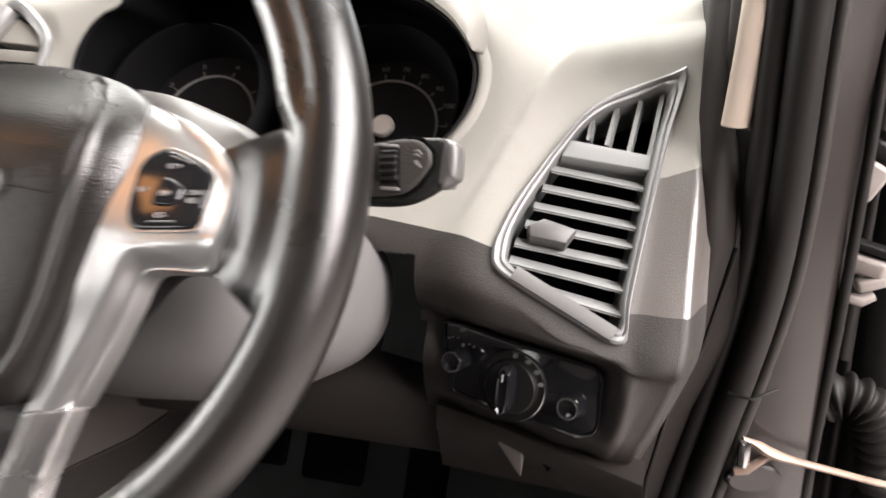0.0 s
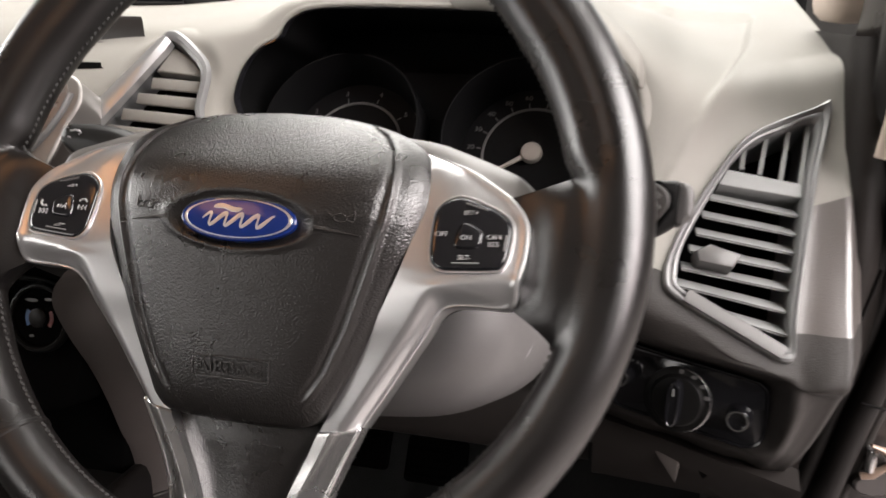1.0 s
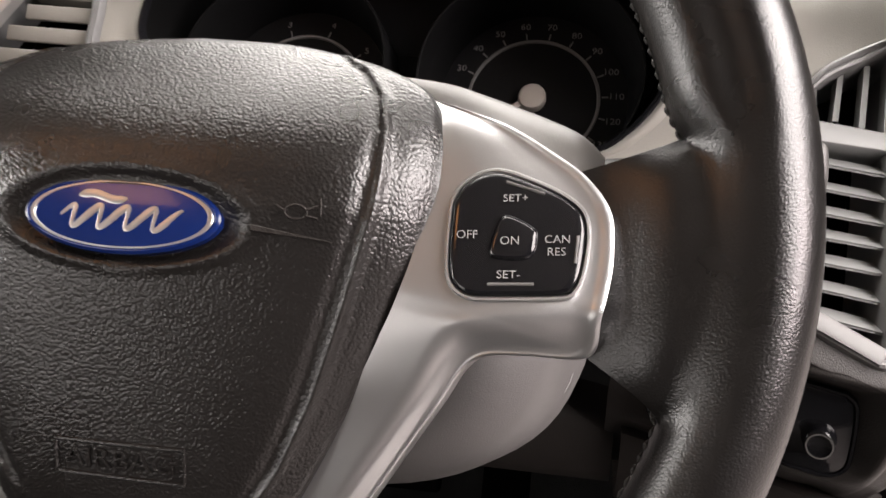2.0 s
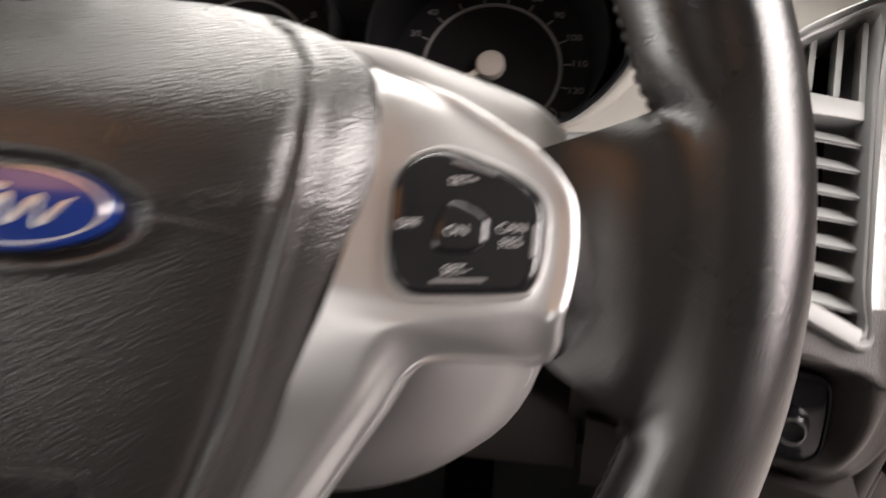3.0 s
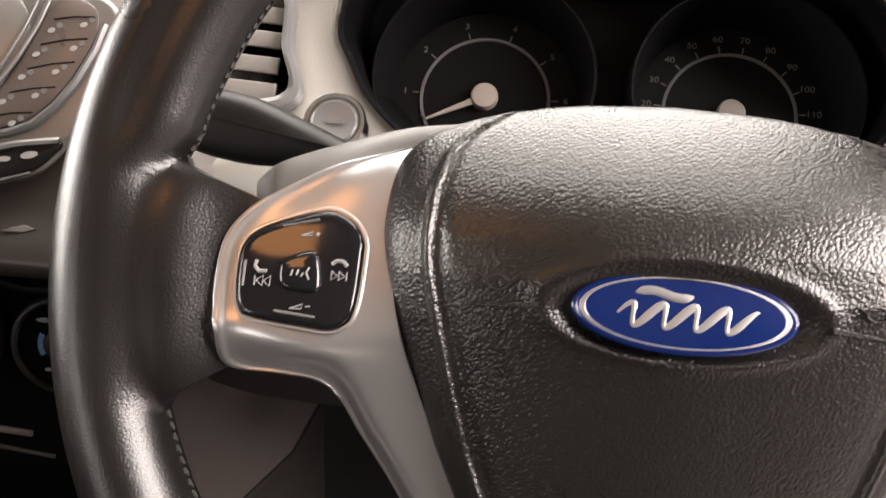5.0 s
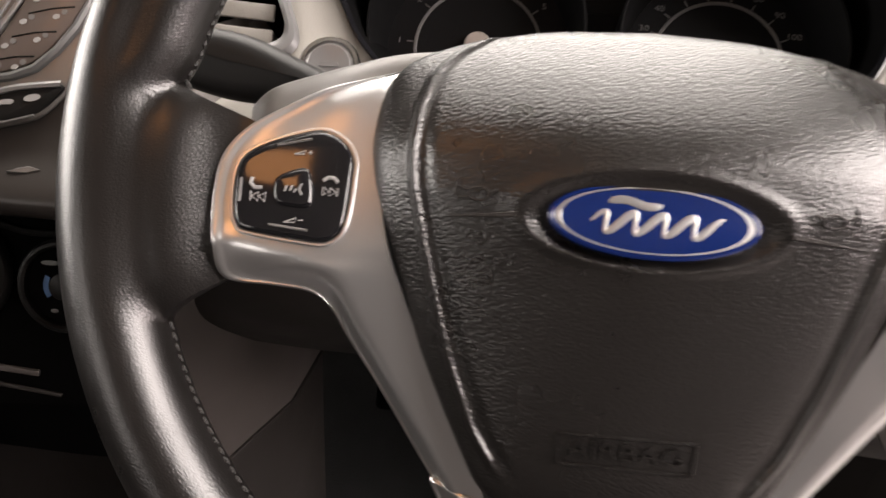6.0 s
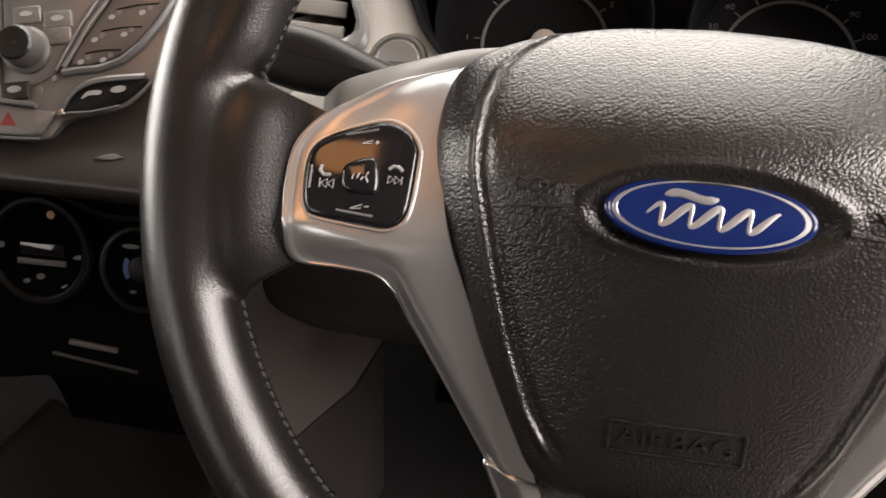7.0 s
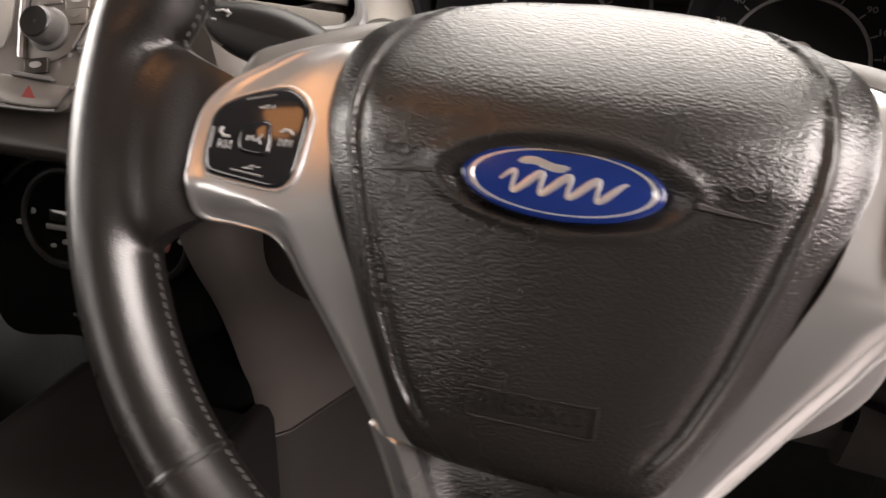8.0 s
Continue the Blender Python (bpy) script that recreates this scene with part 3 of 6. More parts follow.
def build_wheel():
    wheel = thing("steering_wheel", WHEEL, "black leather steering wheel with satin silver spokes", "steering wheel")
    build_rim(wheel)
    build_pad(wheel)
    build_badge(wheel)
    build_pad_marks(wheel)
    for side in (1, -1):
        build_spoke(wheel, side)
    # dark insert between the two lower legs, and the moulded back shell with the hub
    rows = []
    for y, half, z in ((-0.0935, 0.041, -0.017), (-0.100, 0.0400, -0.0135), (-0.112, 0.0350, -0.0155), (-0.126, 0.0290, -0.0180), (-0.140, 0.0235, -0.0195), (-0.160, 0.0200, -0.018)):
        rows.append([(half * k, y, z - 0.0035 * k * k + 0.0015 * (1 - abs(k))) for k in np.linspace(-1, 1, 15)])
    part("lower_insert", grid(rows), PADSKIN, wheel, "grained black insert between the lower spoke legs", angle=60)
    back = curve([(0.0, 0.046), (0.060, 0.040), (0.084, 0.040), (0.110, 0.030), (0.130, 0.020), (0.140, 0.0), (0.136, -0.028), (0.100, -0.034), (0.084, -0.050), (0.052, -0.095), (0.030, -0.135), (0.024, -0.160), (0.0, -0.160)], 60)
    ring = [tuple(p) for p in back] + [(-x, y) for x, y in back[-2:0:-1]]
    part("back_shell", slab(ring, [(0.012, -0.040), (0.002, -0.030), (0.0, -0.022), (0.002, -0.015)], lambda x, y: -0.010 * soft(-0.05, -0.12, y) + 0.006 * soft(0.09, 0.13, abs(x)) * soft(-0.1, -0.02, y)), BLACK, wheel, "matt black rear shell")
    # the bronze-grey upper webs between the cover and the thumb rests
    for side in (1, -1):
        top = [(0.064, 0.0490, -0.018), (0.0817, 0.0459, -0.015), (0.0959, 0.0413, -0.013), (0.1126, 0.0352, -0.011), (0.1230, 0.0302, -0.009), (0.1300, 0.0245, -0.012)]
        low = [(0.070, 0.038, -0.012), (0.087, 0.0330, -0.006), (0.102, 0.0285, -0.002), (0.113, 0.0225, 0.0), (0.122, 0.0175, -0.0005), (0.1275, 0.0125, -0.008)]
        a, b = curve(top, 30), curve(low, 30)
        rows = [[(side * p[0], p[1], p[2]) for p in (t + np.array([0, 0.002, -0.012]), t, t + (l - t) * 0.1 + np.array([0, 0, 0.0008]), (t + l) / 2 + np.array([0, 0, 0.0012]), l)] for t, l in zip(a, b)]
        part("upper_web", grid(rows), WEBGREY, wheel, "grey plastic web above the spoke trim", angle=60)
    return wheel


build_wheel()

# ---- steering column, stalks ----


def build_column():
    col = thing("steering_column", WHEEL, "grey plastic steering column shroud below the wheel", "steering column")
    rows = []
    for z, cx, cy, hw, hh in ((-0.050, 0.012, -0.022, 0.052, 0.046), (-0.055, 0.018, -0.025, 0.072, 0.056), (-0.068, 0.024, -0.028, 0.090, 0.062), (-0.090, 0.028, -0.030, 0.093, 0.065), (-0.12, 0.031, -0.030, 0.096, 0.066), (-0.18, 0.032, -0.026, 0.098, 0.066), (-0.27, 0.02, -0.020, 0.092, 0.064)):
        row = []
        for k in np.linspace(0, 2 * math.pi, 56, endpoint=False):
            c, s = math.cos(k), math.sin(k)
            row.append((cx + hw * math.copysign(abs(c) ** 0.85, c), cy + hh * math.copysign(abs(s) ** 0.85, s), z))
        rows.append(row)
    bm = grid(rows, wrap_columns=True)
    bm.verts.ensure_lookup_table()
    cap(bm, [bm.verts[i] for i in range(56)])
    part("lower_shroud", bm, SHROUD, col, "smooth grey lower shroud", angle=50)
    boss = lathe([(0.001, 0.004), (0.019, 0.0035), (0.0215, 0.001), (0.0225, -0.003), (0.0230, -0.10)], 40)
    part("lock_boss", boss, SHROUD, col, "round grey boss for the ignition lock", at=pose(0.1060, -0.0405, -0.1020, -8, 34, 0))
    hub = lathe([(0.040, -0.03), (0.040, -0.06)], 30)
    part("hub_sleeve", hub, BLACK, col)


build_column()


def build_indicator_stalk():
    """Local x runs in towards the column, y up, z to the driver."""
    ind = thing("indicator_stalk", facing((-0.192, 0.112, 1.033), (0.0, -0.95, 0.30)), "matt black indicator stalk behind the steering wheel", "stalk")
    body = np.array(curve(mm((-21.5, -1), (-18, 10.5), (-8, 12.4), (12, 12), (30, 8.5), (52, 0), (78, -10), (112, -17), (112, -27), (78, -21), (50, -20), (26, -20.5), (6, -17.5), (-10, -11.5)), 110, True))
    part("arm", slab(body, [(0.008, -0.026), (0.002, -0.021), (0.0, -0.013), (0.0004, -0.007), (0.0022, -0.002), (0.005, 0.0004), (0.009, 0.0016)]), BLACK, ind, "matt black tapering blade", angle=60)
    part("end_edge", tube([(x, y, -0.0008) for x, y in curve(mm((-12, 11), (-15.6, 4), (-16, -1.5), (-12, -7), (-5, -11)), 18)], 0.0009, 8), LOWER, ind, "faceted edge of the end")
    bm = bmesh.new()
    for seg in (((-9, 5.6), (-5, 6.4), (-1, 5.0)), ((-2.6, 6.6), (-0.6, 5.0), (-2.4, 3.4)), ((-11, 1.6), (-8.6, 1.4))):
        tube([(x, y, 0.0019) for x, y in mm(*seg)], 0.0006, 6, bm=bm)
    part("arrow_print", bm, MARK, ind, "white arrow print")


def mm(*points):
    return [(x / 1000, y / 1000) for x, y in points]


build_indicator_stalk()


def build_wiper_stalk():
    """Local x runs out along the stalk, y up, z to the driver."""
    m = facing((0.1835, 0.070, 1.024), (0.0, -0.95, 0.30))
    wip = thing("wiper_stalk", m, "black wiper stalk with a grey end cap behind the rim", "stalk")
    body = np.array(curve(mm((-36, 4.5), (-20, 8.6), (-6, 11.6), (8, 12.6), (14.0, 11.8), (15.2, 4), (15.2, -5), (13.0, -11.0), (0, -19.0), (-17, -21.5), (-36, -19)), 90, True))
    part("arm", slab(body, [(0.006, -0.020), (0.0015, -0.016), (0.0, -0.009), (0.0004, -0.0035), (0.0016, -0.0012), (0.003, -0.0008)]), BLACK, wip, "matt black flattened body", angle=50)
    root = [Vector((-0.030, -0.007, -0.010)), Vector((-0.070, -0.010, -0.008)), Vector((-0.120, -0.016, -0.004))]
    part("arm_root", tube(curve([tuple(p) for p in root], 12), [0.0130] * 12, 18, squash=0.8, up=(0, 1, 0)), BLACK, wip, "black arm into the column", angle=50)
    cap_line = np.array(curve(mm((12.8, 11.8), (17.0, 11.6), (20.4, 9.6), (21.6, 4.5), (21.6, -5.2), (19.2, -8.0), (14.6, -11.4), (12.6, -10.6), (13.6, -5), (13.8, 4)), 70, True))
    part("end_cap", slab(cap_line, [(0.004, -0.019), (0.0006, -0.015), (0.0, -0.008), (0.0006, -0.0025), (0.0020, -0.0008), (0.0034, -0.0004)]), CAPGREY, wip, "pale grey end cap", angle=60)
    face = np.array(curve(mm((-34, 4.5), (-20, 7.4), (-4.0, 10.2), (3.2, 9.6), (8.4, 5.0), (9.0, -1.4), (3.0, -10.2), (-3.2, -15.0), (-18, -17.4), (-34, -16)), 80, True))
    panel = part("front_face", slab(face, [(0.0, -0.004), (0.0, 0.0010), (0.0010, 0.0018), (0.0022, 0.0020)]), LOWER, wip, "dark grey raised face", angle=50)
    part("face_gap", tube([(x, y, -0.0004) for x, y in mm((-4, 11.0), (4.2, 10.4), (9.8, 5.4), (10.4, -1.6), (4.2, -11.2), (-2.4, -16.0))], 0.0011, 8), INNER, wip, "dark gap round the face")
    slot = mm((-16.4, 7.6), (-6.8, 8.4), (-4.8, -12.8), (-13.8, -14.6))
    part("wheel_slot", slab(slot, [(0, 0.000), (0, 0.0024), (0.0009, 0.0024), (0.0012, 0.0019)]), INNER, panel, "black slot of the turning wheel")
    rows = []
    for k, x in enumerate((-0.0042, -0.0036, 0.0036, 0.0042)):
        r0 = 0.0090 if k in (0, 3) else 0.0100
        rows.append([(x, (r0 + (0.0007 if i % 4 < 2 else -0.0005)) * math.sin(a), (r0 + (0.0007 if i % 4 < 2 else -0.0005)) * math.cos(a)) for i, a in enumerate(np.linspace(0, 2 * math.pi, 72, endpoint=False))])
    part("thumb_wheel", grid(rows, wrap_columns=True), BLACK, wip, "ridged black turning wheel", at=pose(-0.0105, -0.0030, -0.0040, 0, 0, 5), angle=25)
    for y in (6.6, -13.4):
        part("wheel_collar", box(0.0092, 0.0018, 0.0030, 0.0006, (-0.0115 if y > 0 else -0.0095, y / 1000, 0.0020)), SHROUD, panel, "grey end of the slot")
    bm = bmesh.new()
    for seg in (((0.6, 4.6), (2.8, 5.2), (4.6, 3.4)), ((0.8, 3.0), (2.4, 3.6), (3.8, 2.2)), ((2.2, 0.6), (4.6, -2.8)), ((1.2, 0.4), (2.6, -1.6))):
        tube([(x, y, 0.0021) for x, y in mm(*seg)], 0.00035, 6, bm=bm)
    part("wiper_print", bm, DIMPRINT, panel, "pale wiper print")


build_wiper_stalk()

# ---- dashboard ----
VENT_R = facing((0.2508, 0.2419, 0.9775), (0.203, -0.757, 0.621))
VENT_OUT = [(72.3, 94.1), (57.4, 89.4), (25.0, 76.5), (4.8, 65.1), (-15.5, 42.8), (-47.2, -1.8), (-62.5, -30.2), (-67.0, -45.9), (-61.1, -59.3), (-21.3, -86.9), (5.5, -103.6), (15.5, -99.5), (18.6, -79.3), (33.4, -25.7), (52.7, 36.5)]
VENT_IN = [(54.5, 75.0), (28.3, 67.4), (8.3, 58.4), (-11.9, 38.5), (-45.7, -14.1), (-54.5, -38.0), (-53.0, -52.0), (-20.9, -74.5), (9.5, -92.5), (13.9, -71.9), (24.5, -33.7), (40.5, 27.9)]
CLUSTER = [(-0.161, 1.049), (-0.158, 1.072), (-0.147, 1.087), (-0.131, 1.096), (-0.124, 1.110), (-0.100, 1.119), (-0.030, 1.120), (0.060, 1.116), (0.110, 1.103), (0.145, 1.085), (0.165, 1.062), (0.169, 1.042), (0.163, 1.021),
           (0.145, 1.000), (0.120, 0.988), (0.060, 0.984), (0.000, 0.984), (-0.060, 0.984), (-0.101, 0.990), (-0.122, 1.000), (-0.142, 1.017), (-0.153, 1.034)]
VENT_LEFT = [(-0.060, -0.040), (0.047, -0.040), (0.0465, 0.0), (0.044, 0.034), (0.026, 0.055), (0.004, 0.070), (-0.008, 0.062), (-0.030, 0.022), (-0.052, -0.018)]
VENT_L = facing((-0.232, 0.249, 1.040), (0.05, -0.80, 0.60))

SWITCH = facing((0.2522, 0.1849, 0.8514), (-0.213, -0.958, 0.192))
SWITCH_EDGE = [(-92.0, 37.0), (-49.0, 32.4), (2.0, 27.0), (11.0, 25.0), (15.5, 18.0), (16.0, -6.0), (13.5, -15.0), (6.0, -19.0), (-5.0, -18.6), (-52.2, -13.5), (-80.0, -10.5), (-87.5, -6.0), (-91.5, 8.0), (-96.0, 30.0)]


def cluster_plane(z):
    return 0.25 + 0.577 * (z - 1.03)


# profiles (y, z) from the knee edge up to the foot of the windscreen, at places across the car
SECTIONS = [
    (-1.10, [(0.30, 0.76), (0.22, 0.83), (0.20, 0.90), (0.19, 0.96), (0.22, 1.01), (0.29, 1.075), (0.40, 1.105), (0.80, 1.152)]),
    (-0.40, [(0.30, 0.76), (0.22, 0.83), (0.20, 0.90), (0.19, 0.96), (0.22, 1.01), (0.29, 1.080), (0.40, 1.110), (0.80, 1.152)]),
    (-0.26, [(0.30, 0.76), (0.22, 0.83), (0.19, 0.90), (0.18, 0.96), (0.225, 1.01), (0.285, 1.085), (0.38, 1.112), (0.80, 1.152)]),
    (-0.17, [(0.28, 0.77), (0.20, 0.84), (0.17, 0.91), (0.165, 0.965), (0.205, 1.01), (0.270, 1.080), (0.37, 1.115), (0.80, 1.152)]),
    (-0.10, [(0.28, 0.77), (0.22, 0.84), (0.19, 0.91), (0.185, 0.955), (0.222, 0.985), (0.298, 1.108), (0.37, 1.126), (0.80, 1.152)]),
    (0.00, [(0.28, 0.78), (0.24, 0.84), (0.22, 0.90), (0.205, 0.950), (0.222, 0.980), (0.303, 1.122), (0.37, 1.132), (0.80, 1.152)]),
    (0.09, [(0.27, 0.785), (0.24, 0.84), (0.22, 0.89), (0.200, 0.940), (0.222, 0.980), (0.298, 1.114), (0.37, 1.128), (0.80, 1.150)]),
    (0.15, [(0.245, 0.785), (0.215, 0.835), (0.210, 0.885), (0.195, 0.925), (0.215, 0.970), (0.272, 1.070), (0.37, 1.108), (0.80, 1.148)]),
    (0.20, [(0.235, 0.785), (0.205, 0.833), (0.203, 0.884), (0.188, 0.920), (0.200, 0.948), (0.255, 1.018), (0.355, 1.084), (0.80, 1.146)]),
    (0.25, [(0.230, 0.780), (0.193, 0.830), (0.190, 0.878), (0.176, 0.900), (0.192, 0.930), (0.272, 1.022), (0.370, 1.085), (0.80, 1.144)]),
    (0.295, [(0.230, 0.775), (0.186, 0.825), (0.180, 0.872), (0.172, 0.888), (0.205, 0.925), (0.300, 1.035), (0.395, 1.085), (0.80, 1.142)]),
    (0.316, [(0.233, 0.771), (0.190, 0.823), (0.184, 0.870), (0.176, 0.888), (0.211, 0.927), (0.305, 1.036), (0.400, 1.085), (0.80, 1.141)]),
    (0.328, [(0.258, 0.765), (0.220, 0.815), (0.215, 0.862), (0.212, 0.888), (0.240, 0.925), (0.330, 1.036), (0.424, 1.076), (0.80, 1.132)])]

EDGE_X = [-1.10, -0.10, 0.10, 0.146, 0.175, 0.20, 0.25, 0.266, 0.276, 0.300, 0.330]
EDGE_Z = [0.962, 0.962, 0.960, 0.955, 0.951, 0.946, 0.928, 0.922, 0.984, 0.990, 0.996]


def dash_rows():
    xs = [s[0] for s in SECTIONS]
    cols = sorted(set([round(float(v), 4) for v in np.linspace(-1.10, -0.40, 10)] + [round(float(v), 4) for v in np.linspace(-0.40, 0.328, 240)]))
    prof = [curve(s[1], 170) for s in SECTIONS]
    near_r, near_l, near_c = ratio_to(np.array(curve(VENT_OUT, 80, True)) / 1000), ratio_to(VENT_LEFT), ratio_to(curve(CLUSTER, 80, True))
    to_r, to_l = VENT_R.inverted(), VENT_L.inverted()
    near_s = ratio_to(np.array(curve(SWITCH_EDGE, 80, True)) / 1000)
    rows = []
    for x in cols:
        i = min(max(int(np.searchsorted(xs, x)) - 1, 0), len(xs) - 2)
        f = (x - xs[i]) / (xs[i + 1] - xs[i])
        a, b, c, d = prof[max(i - 1, 0)], prof[i], prof[i + 1], prof[min(i + 2, len(xs) - 1)]
        g = f * f * (3 - 2 * f)
        p = b * (1 - g) + c * g
        # the dark lower half, partly painted shade, ends at a height that dips towards the vent
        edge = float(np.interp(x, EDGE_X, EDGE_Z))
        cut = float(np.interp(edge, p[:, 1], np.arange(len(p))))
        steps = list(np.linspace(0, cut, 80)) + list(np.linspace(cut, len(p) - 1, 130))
        row = []
        for n in steps:
            y, z = float(np.interp(n, np.arange(len(p)), p[:, 0])), float(np.interp(n, np.arange(len(p)), p[:, 1]))
            # the skin lies flush with the instruments' rim and both vents
            y += (cluster_plane(z) - y) * (1 - soft(1.06, 1.45, near_c(x, z))) if 0.93 < z < 1.18 else 0.0
            q = Vector((x, y, z))
            for to, back, near in ((to_r, VENT_R, near_r), (to_l, VENT_L, near_l)):
                l = to @ q
                if abs(l.z) < 0.08:
                    l.z *= soft(1.04, 1.85 if near is near_r else 1.32, near(l.x, l.y))
                    q = back @ l
            l = SWITCH.inverted() @ q
            if abs(l.z) < 0.05:
                l.z = -0.0035 + (l.z + 0.0035) * soft(1.02, 1.5, near_s(l.x, l.y))
                q = SWITCH @ l
            # a shallow panel is sunk into the top, up to a slanting crease
            crease = float(np.interp(q.y, [0.20, 0.241, 0.254, 0.271, 0.318, 0.393, 0.56], [0.163, 0.191, 0.201, 0.213, 0.229, 0.246, 0.262]))
            sunk = soft(0.0035, -0.0035, q.x - crease) * soft(0.006, -0.006, q.y - 0.548) * soft(0.20, 0.235, q.y) * soft(0.11, 0.16, q.x)
            q.z -= 0.0065 * sunk
            q.y += 0.0055 * sunk * soft(0.36, 0.26, q.y) * soft(1.2, 1.5, near_c(q.x, q.z))
            # the lower end narrows towards the knees
            q.x -= 0.034 * soft(0.905, 0.775, q.z) * soft(0.25, 0.325, q.x)
            row.append(tuple(q))
        rows.append(row)
    return rows


def clear_vents(bm, m):
    """Cuts the skin away inside the two vents."""
    near_r, near_l = ratio_to(np.array(curve(VENT_OUT, 80, True)) / 1000), ratio_to(VENT_LEFT)
    to_r, to_l = VENT_R.inverted() @ m, VENT_L.inverted() @ m
    gone = []
    for f in bm.faces:
        c = f.calc_center_median()
        r, l = to_r @ c, to_l @ c
        if (abs(r.z) < 0.03 and near_r(r.x, r.y) < 0.95) or (abs(l.z) < 0.03 and near_l(l.x, l.y) < 0.95):
            gone.append(f)
    bmesh.ops.delete(bm, geom=gone, context="FACES")


def build_dash():
    dash = thing("dashboard", Matrix.Translation((0, 0.25, 0.76)), "pale grey grained plastic dashboard", "dashboard")
    rows = dash_rows()
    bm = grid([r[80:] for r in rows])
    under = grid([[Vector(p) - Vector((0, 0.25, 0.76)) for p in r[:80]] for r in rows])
    clear_vents(under, Matrix.Translation((0, 0.25, 0.76)))
    # opening round the steering column
    slot = [f for f in under.faces if -0.105 < f.calc_center_median().x < 0.143 and f.calc_center_median().z < 0.178]
    bmesh.ops.delete(under, geom=slot, context="FACES")
    # a mid-grey strip runs up beside the vent, its light patch painted in
    for at, way in (((0.272, 0, 0), (1, 0, 0)), ((0, 0, 0.912 - 0.76), (0, 0, 1))):
        bmesh.ops.bisect_plane(under, geom=[f for f in under.faces if f.calc_center_median().x > 0.26] + [e for e in under.edges if e.verts[0].co.x > 0.255] + [v for v in under.verts if v.co.x > 0.255], plane_co=at, plane_no=way)
    strip = under.copy()
    beside = lambda f: f.calc_center_median().x > 0.272 and f.calc_center_median().z > 0.912 - 0.76
    bmesh.ops.delete(strip, geom=[f for f in strip.faces if not beside(f)], context="FACES")
    bmesh.ops.delete(under, geom=[f for f in under.faces if beside(f)], context="FACES")
    part("end_lit_strip", strip, ENDLIT, dash, "shiny strip beside the vent, lightened for a patch of light", angle=60)
    part("lower_skin", under, LOWER, dash, "grained lower half, darkened partly as painted shade", angle=60)
    clear_vents(bm, Matrix())
    near_c = ratio_to(curve(CLUSTER, 80, True))
    gone = []
    for f in bm.faces:
        c = f.calc_center_median()
        if 0.95 < c.z < 1.15 and c.y < 0.36 and near_c(c.x, c.z) < 1.0:
            gone.append(f)
    bmesh.ops.delete(bm, geom=gone, context="FACES")
    shift = Matrix.Translation((0, -0.25, -0.76))
    bmesh.ops.transform(bm, matrix=shift, verts=bm.verts)
    part("upper_skin", bm, DASH, dash, "pale grey grained skin", angle=60)
    return dash


dash = build_dash()
DBASE = Vector((0, 0.25, 0.76))


def dpart(name, bm, material, label="", parent=None, angle=38):
    bmesh.ops.translate(bm, vec=-DBASE, verts=bm.verts)
    return part(name, bm, material, parent or dash, label, angle=angle)


# collar and black tunnel round the instruments
ring = curve(CLUSTER, 120, True)
mid = ring.mean(0)
rows = []
for grow_by, ahead in ((1.08, 0.006), (1.05, 0.0015), (1.02, -0.0005), (1.0, 0.0), (0.985, 0.002)):
    rows.append([(mid[0] + (x - mid[0]) * (1 + (grow_by - 1) * 0.6), cluster_plane(z) + ahead * 0.866, mid[1] + (z - mid[1]) * grow_by - ahead * 0.5 * 0) for x, z in ring])
dpart("binnacle_collar", grid(rows, wrap_columns=True), DASH, "rounded collar round the instruments", angle=60)
rows = []
for k, ahead in ((0.987, -0.002), (0.975, 0.010), (0.96, 0.035), (0.95, 0.075), (0.0, 0.075)):
    rows.append([(mid[0] + (x - mid[0]) * k, cluster_plane(z if k else mid[1]) + ahead, mid[1] + (z - mid[1]) * k - ahead * 0.25) for x, z in ring])
dpart("binnacle_tunnel", grid(rows, wrap_columns=True), TUNNEL, "matt black tunnel of the binnacle", angle=60)
rows = []
for k, ahead in ((0.990, -0.001), (0.986, -0.0035), (0.978, -0.0035), (0.970, 0.002)):
    rows.append([(mid[0] + (x - mid[0]) * k, cluster_plane(z) + ahead, mid[1] + (z - mid[1]) * k) for x, z in ring])
dpart("binnacle_edge", grid(rows, wrap_columns=True), GLOSS, "glossy black edge inside the collar", angle=60)
# visor over the instruments
brow = curve([(-0.030, 1.1245), (0.020, 1.1255), (0.060, 1.124), (0.112, 1.113), (0.146, 1.095), (0.163, 1.079), (0.170, 1.067)], 80)
rows = []
for i, (x, z) in enumerate(brow):
    y = cluster_plane(z)
    out = 0.001 + 0.036 * soft(-0.03, 0.12, x)
    f = math.sqrt(max(0.0, 1 - (max(0, i - 68) / 11) ** 2)) * soft(-1, 16, i)
    lip = [(0.055, 0.010), (0.02, 0.010), (-out * 0.4, 0.009), (-out * 0.75, 0.006), (-out * 0.95, 0.001), (-out, -0.003), (-out * 0.9, -0.007), (-out * 0.5, -0.009), (0.01, -0.009), (0.04, -0.014)]
    rows.append([(x, y + 0.03 + (dy - 0.03) * f, z + 0.001 + dz * (0.05 + 0.95 * f)) for dy, dz in lip])
dpart("visor", grid(rows), DASH, "rounded visor lip over the instruments", angle=60)

# ---- instruments ----
DIALS = facing((0.0047, 0.305, 1.0035), (0, -0.819, 0.574))


